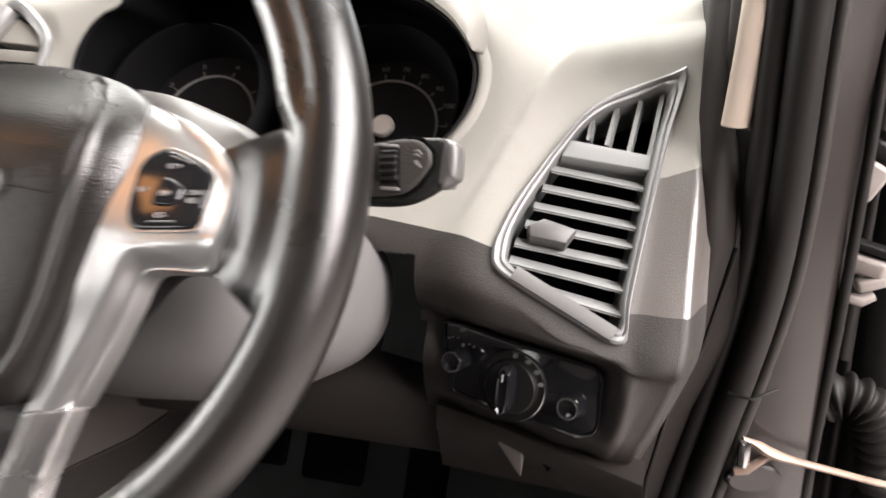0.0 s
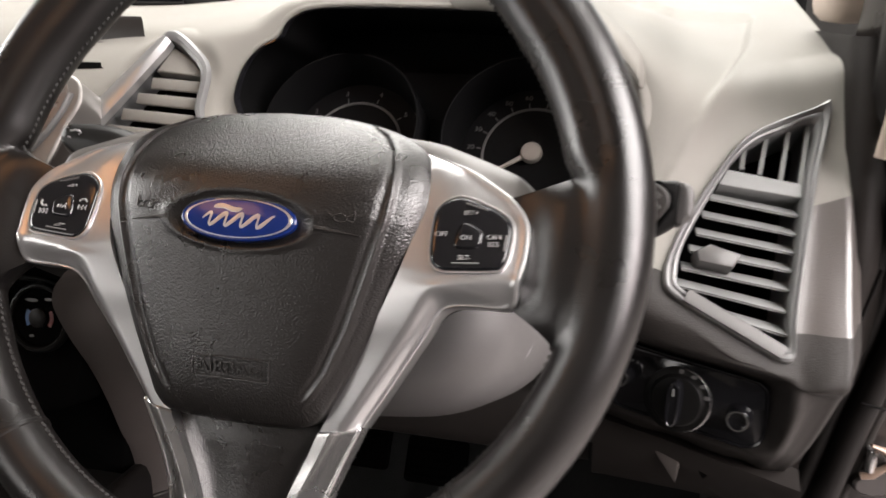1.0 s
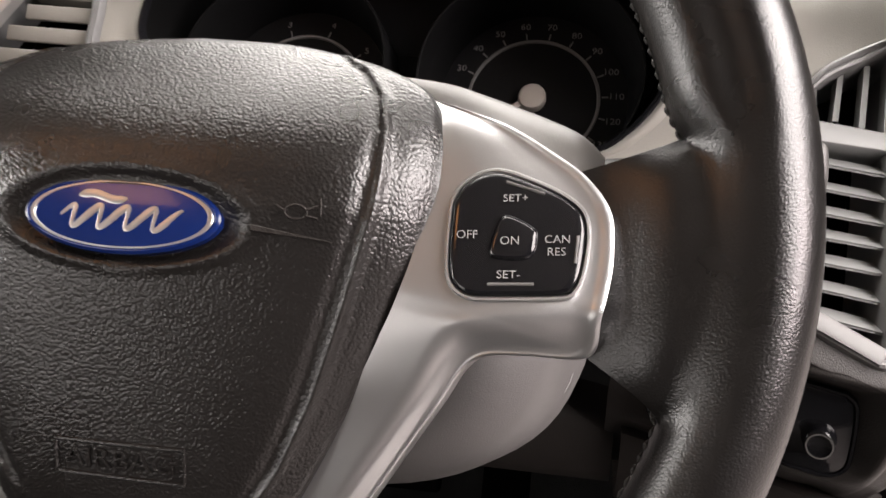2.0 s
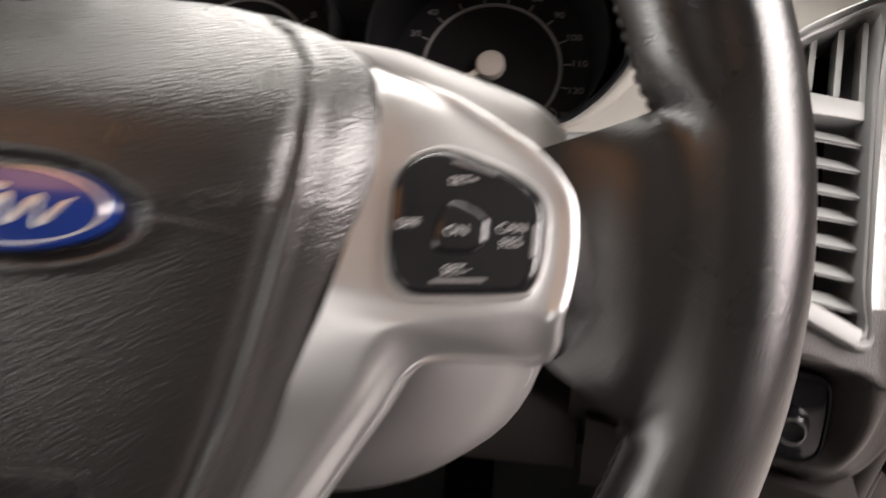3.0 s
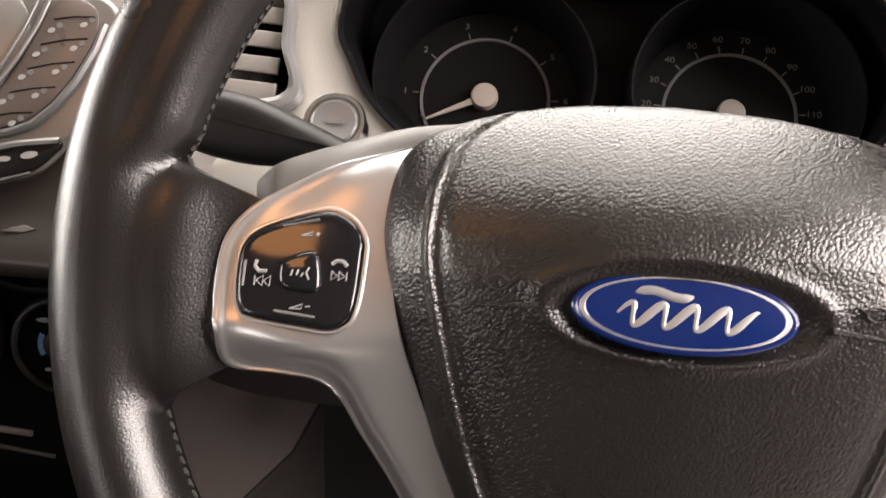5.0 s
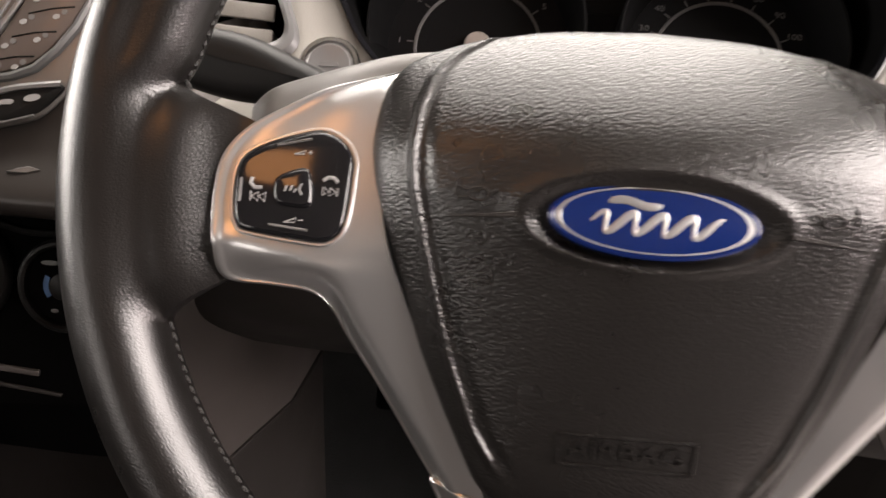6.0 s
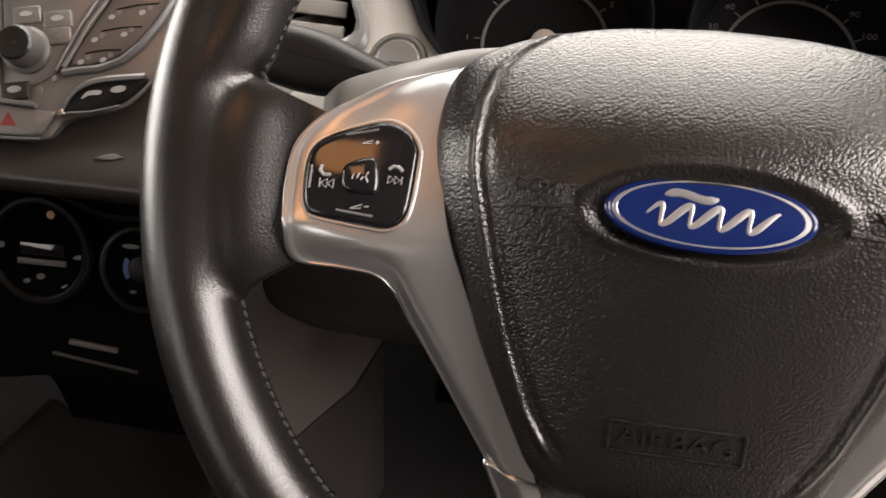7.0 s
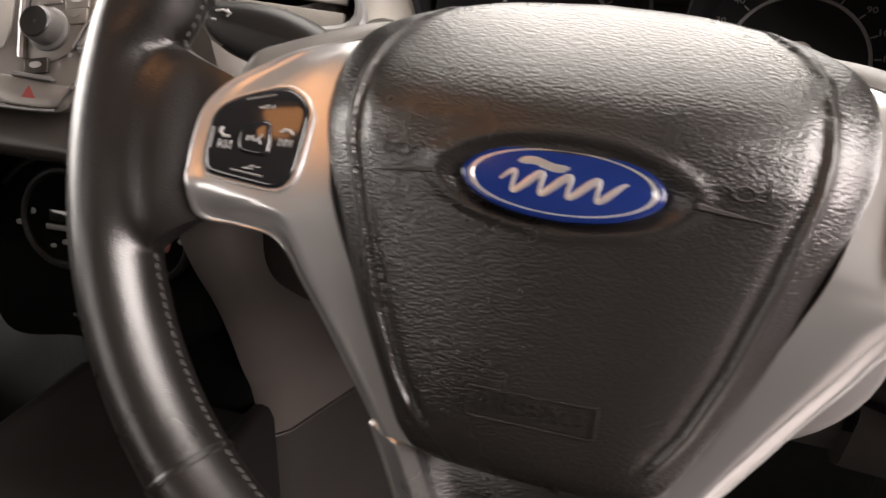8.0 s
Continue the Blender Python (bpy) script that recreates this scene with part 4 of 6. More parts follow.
def build_cluster():
    cl = thing("instrument_cluster", DIALS, "black instrument cluster with two round dials, needles at rest", "instrument cluster")
    part("back_plate", slab([(-0.17, -0.035), (0.17, -0.035), (0.17, 0.075), (-0.17, 0.075)], [(0, -0.004), (0, -0.002)]), DIAL, cl)
    for name, cx, top, labels in (("rev_counter", -0.0775, 225.0, [str(k) for k in range(0, 8)]), ("speedometer", 0.0785, 225.0, [str(10 * k) for k in range(0, 14)])):
        dial = part(name, lathe([(0.063, -0.0015), (0.063, 0.0), (0.0625, 0.0004)], 64), DIAL, cl, "round dark dial", at=Matrix.Translation((cx, 0, 0)))
        rows = []
        for a in np.linspace(radians(215), radians(-35), 70):
            rows.append([(r * math.cos(a), r * math.sin(a), z) for r, z in ((0.0405, 0.0005), (0.0408, 0.0016), (0.0424, 0.0016), (0.0427, 0.0005))])
        part("scale_ring", grid(rows), GREYPRINT, dial, "thin grey scale ring")
        n = len(labels)
        for k, text in enumerate(labels):
            a = radians(213 - k * (246 / (n - 1)))
            red = name == "rev_counter" and k == n - 1
            b = box(0.0042, 0.0008, 0.0006)
            part("tick", b, RED if red else GREYPRINT, dial, at=pose(0.0455 * math.cos(a), 0.0455 * math.sin(a), 0.0006, 0, 0, math.degrees(a)))
            bm = lettering(text, 0.0042, 0.0001, 1.15)
            part("numeral", bm, RED if red else GREYPRINT, dial, "figure " + text, at=Matrix.Translation((0.0525 * math.cos(a), 0.0525 * math.sin(a), 0.0008)))
        ang = radians(206 if name == "rev_counter" else 212)
        needle = slab([(0.0, 0.0030), (0.012, 0.0019), (0.0405, 0.0006), (0.0405, -0.0006), (0.012, -0.0019), (0.0, -0.0030)], [(0, 0.004), (0, 0.0055), (0.0003, 0.0060)])
        part("needle", needle, NEEDLE, dial, "pale tapered needle", at=pose(0, 0, 0, 0, 0, math.degrees(ang)))
        part("needle_hub", lathe([(0.0088, 0.002), (0.0088, 0.0065), (0.0080, 0.0078), (0.005, 0.0084), (0.001, 0.0086)], 32), NEEDLE, dial, "pale round hub")
        bez = [(0.0600, 0.000), (0.0640, 0.024), (0.0662, 0.0400), (0.0670, 0.0415), (0.0682, 0.0405), (0.0688, 0.020), (0.0690, -0.001)]
        rows = []
        for a in np.linspace(radians(-62), radians(242), 90):
            rows.append([(r * math.cos(a), min(r * math.sin(a), 0.0655), z) for r, z in bez])
        part("bezel", grid(rows), BEZEL, dial, "deep matt black bezel cone", angle=50)
        rows = []
        for a in np.linspace(radians(-50), radians(230), 80):
            rows.append([(r * math.cos(a), min(r * math.sin(a), 0.0658), z) for r, z in ((0.0659, 0.0400), (0.0664, 0.0416), (0.0676, 0.0418), (0.0681, 0.0405))])
        part("bezel_lip", grid(rows), BEZEL, dial, "glossy bezel lip")
    part("trip_display", box(0.026, 0.046, 0.003, 0.001, (0.0005, 0.004, 0.004)), DIAL, cl, "small dark trip display")
    for s in (-1, 1):
        part("display_edge", tube([(0.0005 + s * 0.0145, 0.024, 0.004), (0.0005 + s * 0.0135, 0.0, 0.005), (0.0005 + s * 0.0105, -0.020, 0.005)], 0.0009, 8), SHROUD, cl, "thin grey edge of the display")


build_cluster()


# ---- air vents ----
def build_vent_right():
    vent = thing("air_vent", VENT_R, "angular side air vent with silver frame and dark slats", "air vent", "dash air vents")
    out = np.array(curve(VENT_OUT, 150, True)) / 1000
    inn = np.array(curve(VENT_IN, 150, True)) / 1000
    # pair the two outlines by direction from the middle
    c = inn.mean(0)
    angles = np.linspace(-math.pi, math.pi, 180, endpoint=False)

    def radius(p):
        a = np.arctan2(p[:, 1] - c[1], p[:, 0] - c[0])
        s = np.argsort(a)
        return np.interp(angles, a[s], np.linalg.norm(p - c, axis=1)[s], period=2 * math.pi)

    ro, ri = radius(out), radius(inn)
    rows = []
    for f, z in ((-0.02, -0.022), (-0.02, 0.000), (0.04, 0.0030), (0.18, 0.0042), (0.34, 0.0036), (0.46, 0.0022), (0.60, 0.0030), (0.76, 0.0024), (0.90, 0.0002), (0.98, -0.004), (1.0, -0.040)):
        rows.append([(c[0] + (ro[i] + (ri[i] - ro[i]) * f) * math.cos(a), c[1] + (ro[i] + (ri[i] - ro[i]) * f) * math.sin(a), z) for i, a in enumerate(angles)])
    part("vent_frame", grid(rows, wrap_columns=True), VENTGREY, vent, "satin grey moulded frame", angle=32)
    rows = []
    for k, z in ((1.02, -0.012), (1.02, -0.045), (0.0, -0.045)):
        rows.append([(c[0] + ri[i] * k * math.cos(a), c[1] + ri[i] * k * math.sin(a), z) for i, a in enumerate(angles)])
    part("duct", grid(rows, wrap_columns=True), INNER, vent, "black duct behind the slats")
    # bright strip along the lower edge
    strip = [(-0.0535, -0.0585, 0.0), (-0.0210, -0.0815, 0.0), (0.0065, -0.0985, 0.0)]
    a, b = Vector(strip[0]), Vector(strip[2])
    d = (b - a).normalized()
    nrm = Vector((-d.y, d.x, 0))
    rows = [[p + nrm * w + Vector((0, 0, z)) for w, z in ((-0.0050, 0.001), (-0.0044, 0.0052), (0.0005, 0.0060), (0.0056, 0.0038), (0.0070, -0.006))] for p in (a, a.lerp(b, 0.1), a.lerp(b, 0.5), a.lerp(b, 0.9), b)]
    part("lower_strip", grid(rows), CAPGREY, vent, "satin grey strip along the lower edge")

    def slat(name, x0, y0, x1, y1, h, tilt, z, mat, thick=0.0022, label=""):
        p, q = Vector((x0, y0, z)), Vector((x1, y1, z))
        d = (q - p).normalized()
        n2 = Vector((-d.y, d.x, 0))
        face = (n2 * math.cos(tilt) + Vector((0, 0, -1)) * math.sin(tilt))
        up = d.cross(face).normalized()
        rows = []
        for pt in (p, p.lerp(q, 0.5), q):
            rows.append([pt, pt + up * thick * 0.5 - face * 0.0006, pt + up * thick * 0.5 + face * h, pt - up * thick * 0.5 + face * h, pt - up * thick * 0.5 - face * 0.0003])
        part(name, grid(rows, wrap_columns=True), mat, vent, label)

    lines = [(-0.0265, 0.0215, 0.0370, 0.0070), (-0.0330, 0.0075, 0.0335, -0.0075), (-0.0390, -0.0060, 0.0300, -0.0215), (-0.0450, -0.0190, 0.0255, -0.0345), (-0.0520, -0.0320, 0.0215, -0.0485), (-0.0560, -0.0445, 0.0170, -0.0640), (-0.0480, -0.0610, 0.0130, -0.0795)]
    for x0, y0, x1, y1 in lines:
        slat("slat", x0, y0 - 0.0052, x1, y1 - 0.0052, 0.0125, 0.80, -0.0026, SLATGREY, 0.0018, "")
    bar = [(-0.0125, 0.0405), (0.0410, 0.0285), (0.0395, 0.0160), (-0.0190, 0.0270)]
    part("cross_bar", slab(bar, [(0, -0.02), (0, -0.003), (0.001, -0.0015), (0.0022, -0.0012)]), SLATGREY, vent, "wide grey cross bar")
    for x0, y0, x1, y1 in ((0.0035, 0.0570, -0.0003, 0.0405), (0.0211, 0.0665, 0.0119, 0.0365), (0.0378, 0.0715, 0.0264, 0.0320), (0.0530, 0.0760, 0.0400, 0.0285)):
        slat("fin", x0, y0, x1, y1, 0.012, 1.35, -0.003, SLATGREY, 0.0030, "")
    tab = [(-0.0434, -0.0261), (-0.0330, -0.0213), (-0.0122, -0.0291), (-0.0200, -0.0400), (-0.0426, -0.0350)]
    part("thumb_tab", slab(tab, [(0, -0.008), (0, 0.004), (0.0012, 0.0062), (0.0028, 0.0068)]), CAPGREY, vent, "grey thumb tab")


build_vent_right()


def build_vent_left():
    vent = thing("air_vent", VENT_L, "centre air vent with a bright silver bar and pale slats", "air vent", "dash air vents")
    out = np.array(VENT_LEFT)
    ring = np.array(curve(out, 110, True))
    c = np.array([0.006, 0.004])
    rows = []
    for k, z in ((1.06, -0.012), (1.05, 0.0015), (1.0, 0.0048), (0.93, 0.0052), (0.87, 0.0035), (0.85, -0.002), (0.84, -0.03)):
        rows.append([(*(c + (p - c) * k), z) for p in ring])
    part("vent_frame", grid(rows, wrap_columns=True), VENTGREY, vent, "satin silver moulded frame", angle=32)
    rows = [[(*(c + (p - c) * k), z) for p in ring] for k, z in ((0.86, -0.010), (0.86, -0.04), (0.0, -0.04))]
    part("duct", grid(rows, wrap_columns=True), INNER, vent, "black duct behind the slats")
    a, b = Vector((-0.060, -0.034, 0.004)), Vector((0.001, 0.062, 0.004))
    d = (b - a).normalized()
    n2 = Vector((-d.y, d.x, 0))
    rows = [[p + n2 * (w * k) + Vector((0, 0, z)) for w, z in ((-0.0100, -0.004), (-0.0090, 0.0022), (-0.003, 0.0056), (0.0055, 0.0040), (0.0075, -0.004))] for p, k in ((a, 1.15), (a.lerp(b, 0.5), 1.0), (a.lerp(b, 0.93), 0.8), (b, 0.6))]
    part("silver_bar", grid(rows), SILVER, vent, "bright silver bar")
    part("top_plate", slab([(-0.006, 0.0345), (0.037, 0.0300), (0.036, 0.0350), (0.022, 0.0490), (0.004, 0.0580)], [(0, -0.012), (0, -0.0030), (0.001, -0.002)]), DASH, vent, "pale plate above the slats")
    for y in (0.0215, 0.0060, -0.0100, -0.0260):
        x0 = -0.040 + (y + 0.03) * 0.62
        bm = box(0.040 - x0, 0.0098, 0.003, 0.0008)
        part("slat", bm, DASH, vent, at=Matrix.Translation(((0.040 + x0) / 2, y, -0.004)) @ pose(0, 0, 0, 14, 0, -4))


build_vent_left()


# ---- light switch panel ----
def build_switches():
    sw = thing("light_switch_panel", SWITCH, "black light switch panel with a rotary knob and two dimmers", "switch panel")
    outline = np.array(curve(SWITCH_EDGE, 110, True)) / 1000
    part("rim_edge", slab(outline, [(-0.0016, -0.016), (-0.0016, 0.0004), (-0.0008, 0.0016), (0.0004, 0.0014), (0.0010, -0.001)]), GLOSS, sw, "raised glossy black edge")
    part("plate", slab(outline, [(0.0006, -0.015), (0.0006, 0.0001), (0.0016, 0.0008)]), GLOSS, sw, "smooth black plate")
    big = Matrix.Translation((-0.0425, 0.0035, 0.0008))
    knob = part("rotary_knob", lathe([(0.0235, -0.002), (0.0235, 0.0016), (0.0222, 0.0026), (0.0190, 0.0028), (0.0182, 0.0055), (0.0170, 0.0070), (0.001, 0.0074)], 56), BLACK, sw, "round lighting knob", at=big)
    rows = [[(r * math.cos(a), r * math.sin(a), z) for r, z in ((0.0232, 0.0012), (0.0236, 0.0028), (0.0226, 0.0034), (0.0220, 0.0026))] for a in np.linspace(radians(-70), radians(95), 50)]
    part("bright_arc", grid(rows), DARKCHROME, knob, "bright arc on the knob's edge")
    grip = np.array(curve([(0.0, 0.0165), (0.0042, 0.0120), (0.0050, 0.0), (0.0042, -0.0120), (0.0, -0.0165), (-0.0042, -0.0120), (-0.0050, 0.0), (-0.0042, 0.0120)], 40, True))
    part("grip", slab(grip, [(0, 0.006), (0.0, 0.017), (0.0008, 0.0195), (0.0016, 0.0200), (0.0024, 0.0190)]), GLOSS, knob, "raised finger grip")
    part("pointer", box(0.0012, 0.005, 0.0006, 0.0, (0, 0.009, 0.0200)), MARK, knob)
    for x, y in ((-0.083, 0.0135), (0.0, 0.0007)):
        d = part("dimmer_knob", lathe([(0.0088, -0.001), (0.0088, 0.0015), (0.0078, 0.003), (0.0072, 0.012), (0.0064, 0.0138), (0.0058, 0.0128), (0.0030, 0.0124), (0.001, 0.0124)], 36), GLOSS, sw, "small ribbed knob", at=Matrix.Translation((x, y, 0.0006)))
        part("knob_ring", lathe([(0.0074, 0.0105), (0.0077, 0.0118), (0.0068, 0.0142), (0.0060, 0.0142)], 36, ends=False), CHROME, d, "bright ring")
    part("tick_print", box(0.0011, 0.0065, 0.0004, 0.0, (-0.0815, 0.021, 0.0012)), MARK, sw, "white tick")
    for x, y in ((-0.093, 0.026), (-0.090, 0.0272), (-0.086, 0.0272), (-0.077, 0.0245), (-0.0735, 0.0235)):
        part("dot_print", box(0.0014, 0.0010, 0.0004, 0.0, (x, y, 0.0011)), GREYPRINT, sw)
    part("lamp_print", slab(oval(0.0025, 0.0017, 20, 0.0335), [(0, 0.0), (0, 0.0012)]), GREYPRINT, sw, "lamp symbol", at=Matrix.Translation((-0.083, 0, 0)))
    for k, a in enumerate((88, 62, 38, 15)):
        r = 0.0208
        b = slab(oval(0.0021, 0.0013, 16), [(0, 0.0026), (0, 0.0036)]) if k else slab(oval(0.0017, 0.0017, 16), [(0, 0.0026), (0, 0.0036)])
        part("position_print", b, GREYPRINT, knob, at=Matrix.Translation((r * math.cos(radians(a)), r * math.sin(radians(a)), 0)))


build_switches()


# ---- start button ----
def build_start():
    st = thing("start_button", facing((-0.143, 0.182, 1.014), (0.05, -0.80, 0.60)), "round silver engine start button on the dashboard", "button")
    part("seat_ring", lathe([(0.0165, -0.012), (0.0165, 0.0010), (0.0155, 0.0028), (0.0135, 0.0030), (0.0128, 0.0012)], 44, ends=False), CHROME, st, "bright outer ring")
    part("cap", lathe([(0.0125, -0.008), (0.0125, 0.0015), (0.0110, 0.0030), (0.0060, 0.0022), (0.001, 0.0018)], 40), VENTGREY, st, "dished silver cap")
    part("print", box(0.010, 0.0022, 0.0004, 0.0, (0, 0.0, 0.0026)), GREYPRINT, st, "unreadable grey print")


build_start()


# ---- low hood and slot on the middle of the dashboard ----
hood = thing("display_hood", Matrix.Translation((-0.385, 0.505, 1.118)), "low black display hood on top of the dashboard", "display hood")
part("shell", slab([(-0.065, -0.020), (0.045, -0.020), (0.082, 0.012), (0.080, 0.040), (-0.065, 0.040)], [(0, -0.012), (0, 0.018), (0.004, 0.026), (0.010, 0.028)]), BLACK, hood, "matt black shell")
part("screen_edge", box(0.105, 0.003, 0.012, 0.001, (-0.010, -0.021, 0.010)), GLOSS, hood, "dark screen edge")
cup = thing("tray_insert", Matrix.Translation((-0.300, 0.305, 1.085)), "dark brown wedge insert on the dashboard", "dash insert")
part("wedge", slab([(-0.034, -0.008), (0.034, -0.008), (0.004, 0.030), (-0.030, 0.030)], [(0, -0.012), (0, 0.006), (0.003, 0.022), (0.008, 0.026)]), FASCIA, cup, "dark brown wedge")
part("lip", tube([(-0.034, -0.009, 0.002), (0.0, -0.010, 0.003), (0.034, -0.009, 0.002)], 0.0016, 8), BLACK, cup, "black front lip")
part("slot", box(0.034, 0.008, 0.003, 0.0008), INNER, dash, "narrow dark slot", at=Matrix.Translation((-0.305, 0.270 - 0.25, 1.069 - 0.76)) @ pose(0, 0, 0, 45, 0, 0))

# ---- centre console with radio keys and heater controls ----
STACK = facing((-0.357, 0.163, 1.011), (0.15, -0.85, 0.50))
HEATER = facing((-0.317, 0.183, 0.862), (0.05, -0.965, 0.26))


def build_console():
    base = Vector((-0.36, 0.15, 0.45))
    con = thing("centre_console", Matrix.Translation(base), "grey centre console below the dashboard", "console")
    # level sections from the tunnel up to the dashboard: (height, right front x, right back x, front y, y of the middle, back y)
    levels = [(0.45, -0.276, -0.225, 0.250, 0.235, 0.46), (0.62, -0.275, -0.225, 0.248, 0.232, 0.46), (0.70, -0.272, -0.222, 0.238, 0.228, 0.46), (0.74, -0.270, -0.220, 0.222, 0.226, 0.46), (0.78, -0.267, -0.217, 0.206, 0.222, 0.45), (0.82, -0.263, -0.212, 0.186, 0.218, 0.43),
              (0.86, -0.257, -0.205, 0.160, 0.216, 0.40), (0.895, -0.248, -0.195, 0.138, 0.212, 0.36), (0.915, -0.235, -0.180, 0.126, 0.190, 0.32), (0.930, -0.220, -0.165, 0.121, 0.140, 0.28), (0.945, -0.207, -0.150, 0.127, 0.127, 0.25), (0.965, -0.212, -0.160, 0.150, 0.150, 0.24), (0.985, -0.225, -0.175, 0.165, 0.165, 0.24), (1.02, -0.250, -0.210, 0.190, 0.190, 0.25)]
    rows = []
    for z, xr, xb, yf, ym, yb in levels:
        left = -0.72 - xr
        row = [(xb, yb, z), (xb - 0.006, yf + 0.12, z), (xr + 0.020, yf + 0.050, z), (xr + 0.009, yf + 0.016, z), (xr - 0.002, yf + 0.003, z), (xr - 0.012, yf, z)]
        row += [(x, ym, z) for x in np.linspace(xr - 0.018, left + 0.018, 6)]
        row += [(left + 0.012, yf, z), (left + 0.002, yf + 0.003, z), (left - 0.009, yf + 0.016, z), (left - 0.03, yf + 0.12, z), (left - 0.03, yb, z)]
        rows.append([tuple(Vector(p) - base) for p in row])
    arr = np.array(rows)
    fine = np.array([curve(arr[:, j], 80) for j in range(arr.shape[1])]).transpose(1, 0, 2)
    hem = int(np.searchsorted(fine[:, 0, 2], 0.645 - base.z))
    roll = int(np.searchsorted(fine[:, 0, 2], 0.926 - base.z))
    cut = lambda r0, r1, c0, c1: grid([[tuple(p) for p in r[c0:c1]] for r in fine[r0:r1]])
    part("flank", cut(hem, None, 0, 6), FLANK, con, "grained grey side panel", angle=60)
    # the left flank is the same panel, its shade put into a near-black colour
    part("flank", cut(hem, None, 12, None), INNER, con, "far side panel, blackened for shade", angle=60)
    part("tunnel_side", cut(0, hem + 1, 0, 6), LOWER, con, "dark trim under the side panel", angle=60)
    # below the roll the front turns black: painted shade round the heater controls
    part("recess", cut(0, roll, 5, 13), INNER, con, "recess round the heater controls, its shade painted black", angle=60)
    part("fascia", cut(roll - 1, None, 5, 13), FASCIA, con, "dark satin front fascia", angle=60)
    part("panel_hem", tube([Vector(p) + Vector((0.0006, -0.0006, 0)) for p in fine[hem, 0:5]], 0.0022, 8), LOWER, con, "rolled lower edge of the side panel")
    tray = []
    for y in (0.232, 0.14, 0.05, -0.05, -0.18, -0.35, -0.55):
        h = 0.700 - 0.06 * soft(0.05, -0.40, y)
        tray.append([(x - base.x, y - base.y, z - base.z) for x, z in ((-0.262, 0.36), (-0.262, h - 0.012), (-0.266, h - 0.002), (-0.272, h), (-0.280, h - 0.002), (-0.288, h - 0.012), (-0.36, h - 0.014), (-0.432, h - 0.012), (-0.440, h - 0.002), (-0.448, h), (-0.454, h - 0.002), (-0.458, h - 0.012), (-0.458, 0.36))])
    part("lower_tray", grid(tray), TRAY, con, "dark grained tray towards the gear lever", angle=60)


build_console()


def blob(x, y, z, w, h, turn=0.0):
    """A small raised print, rounded at its ends."""
    return slab([(x + w * math.cos(k) * math.cos(turn) - h * math.sin(k) * math.sin(turn), y + w * math.cos(k) * math.sin(turn) + h * math.sin(k) * math.cos(turn)) for k in np.linspace(0, 2 * math.pi, 14, endpoint=False)], [(0, z - 0.0004), (0, z + 0.0003)])


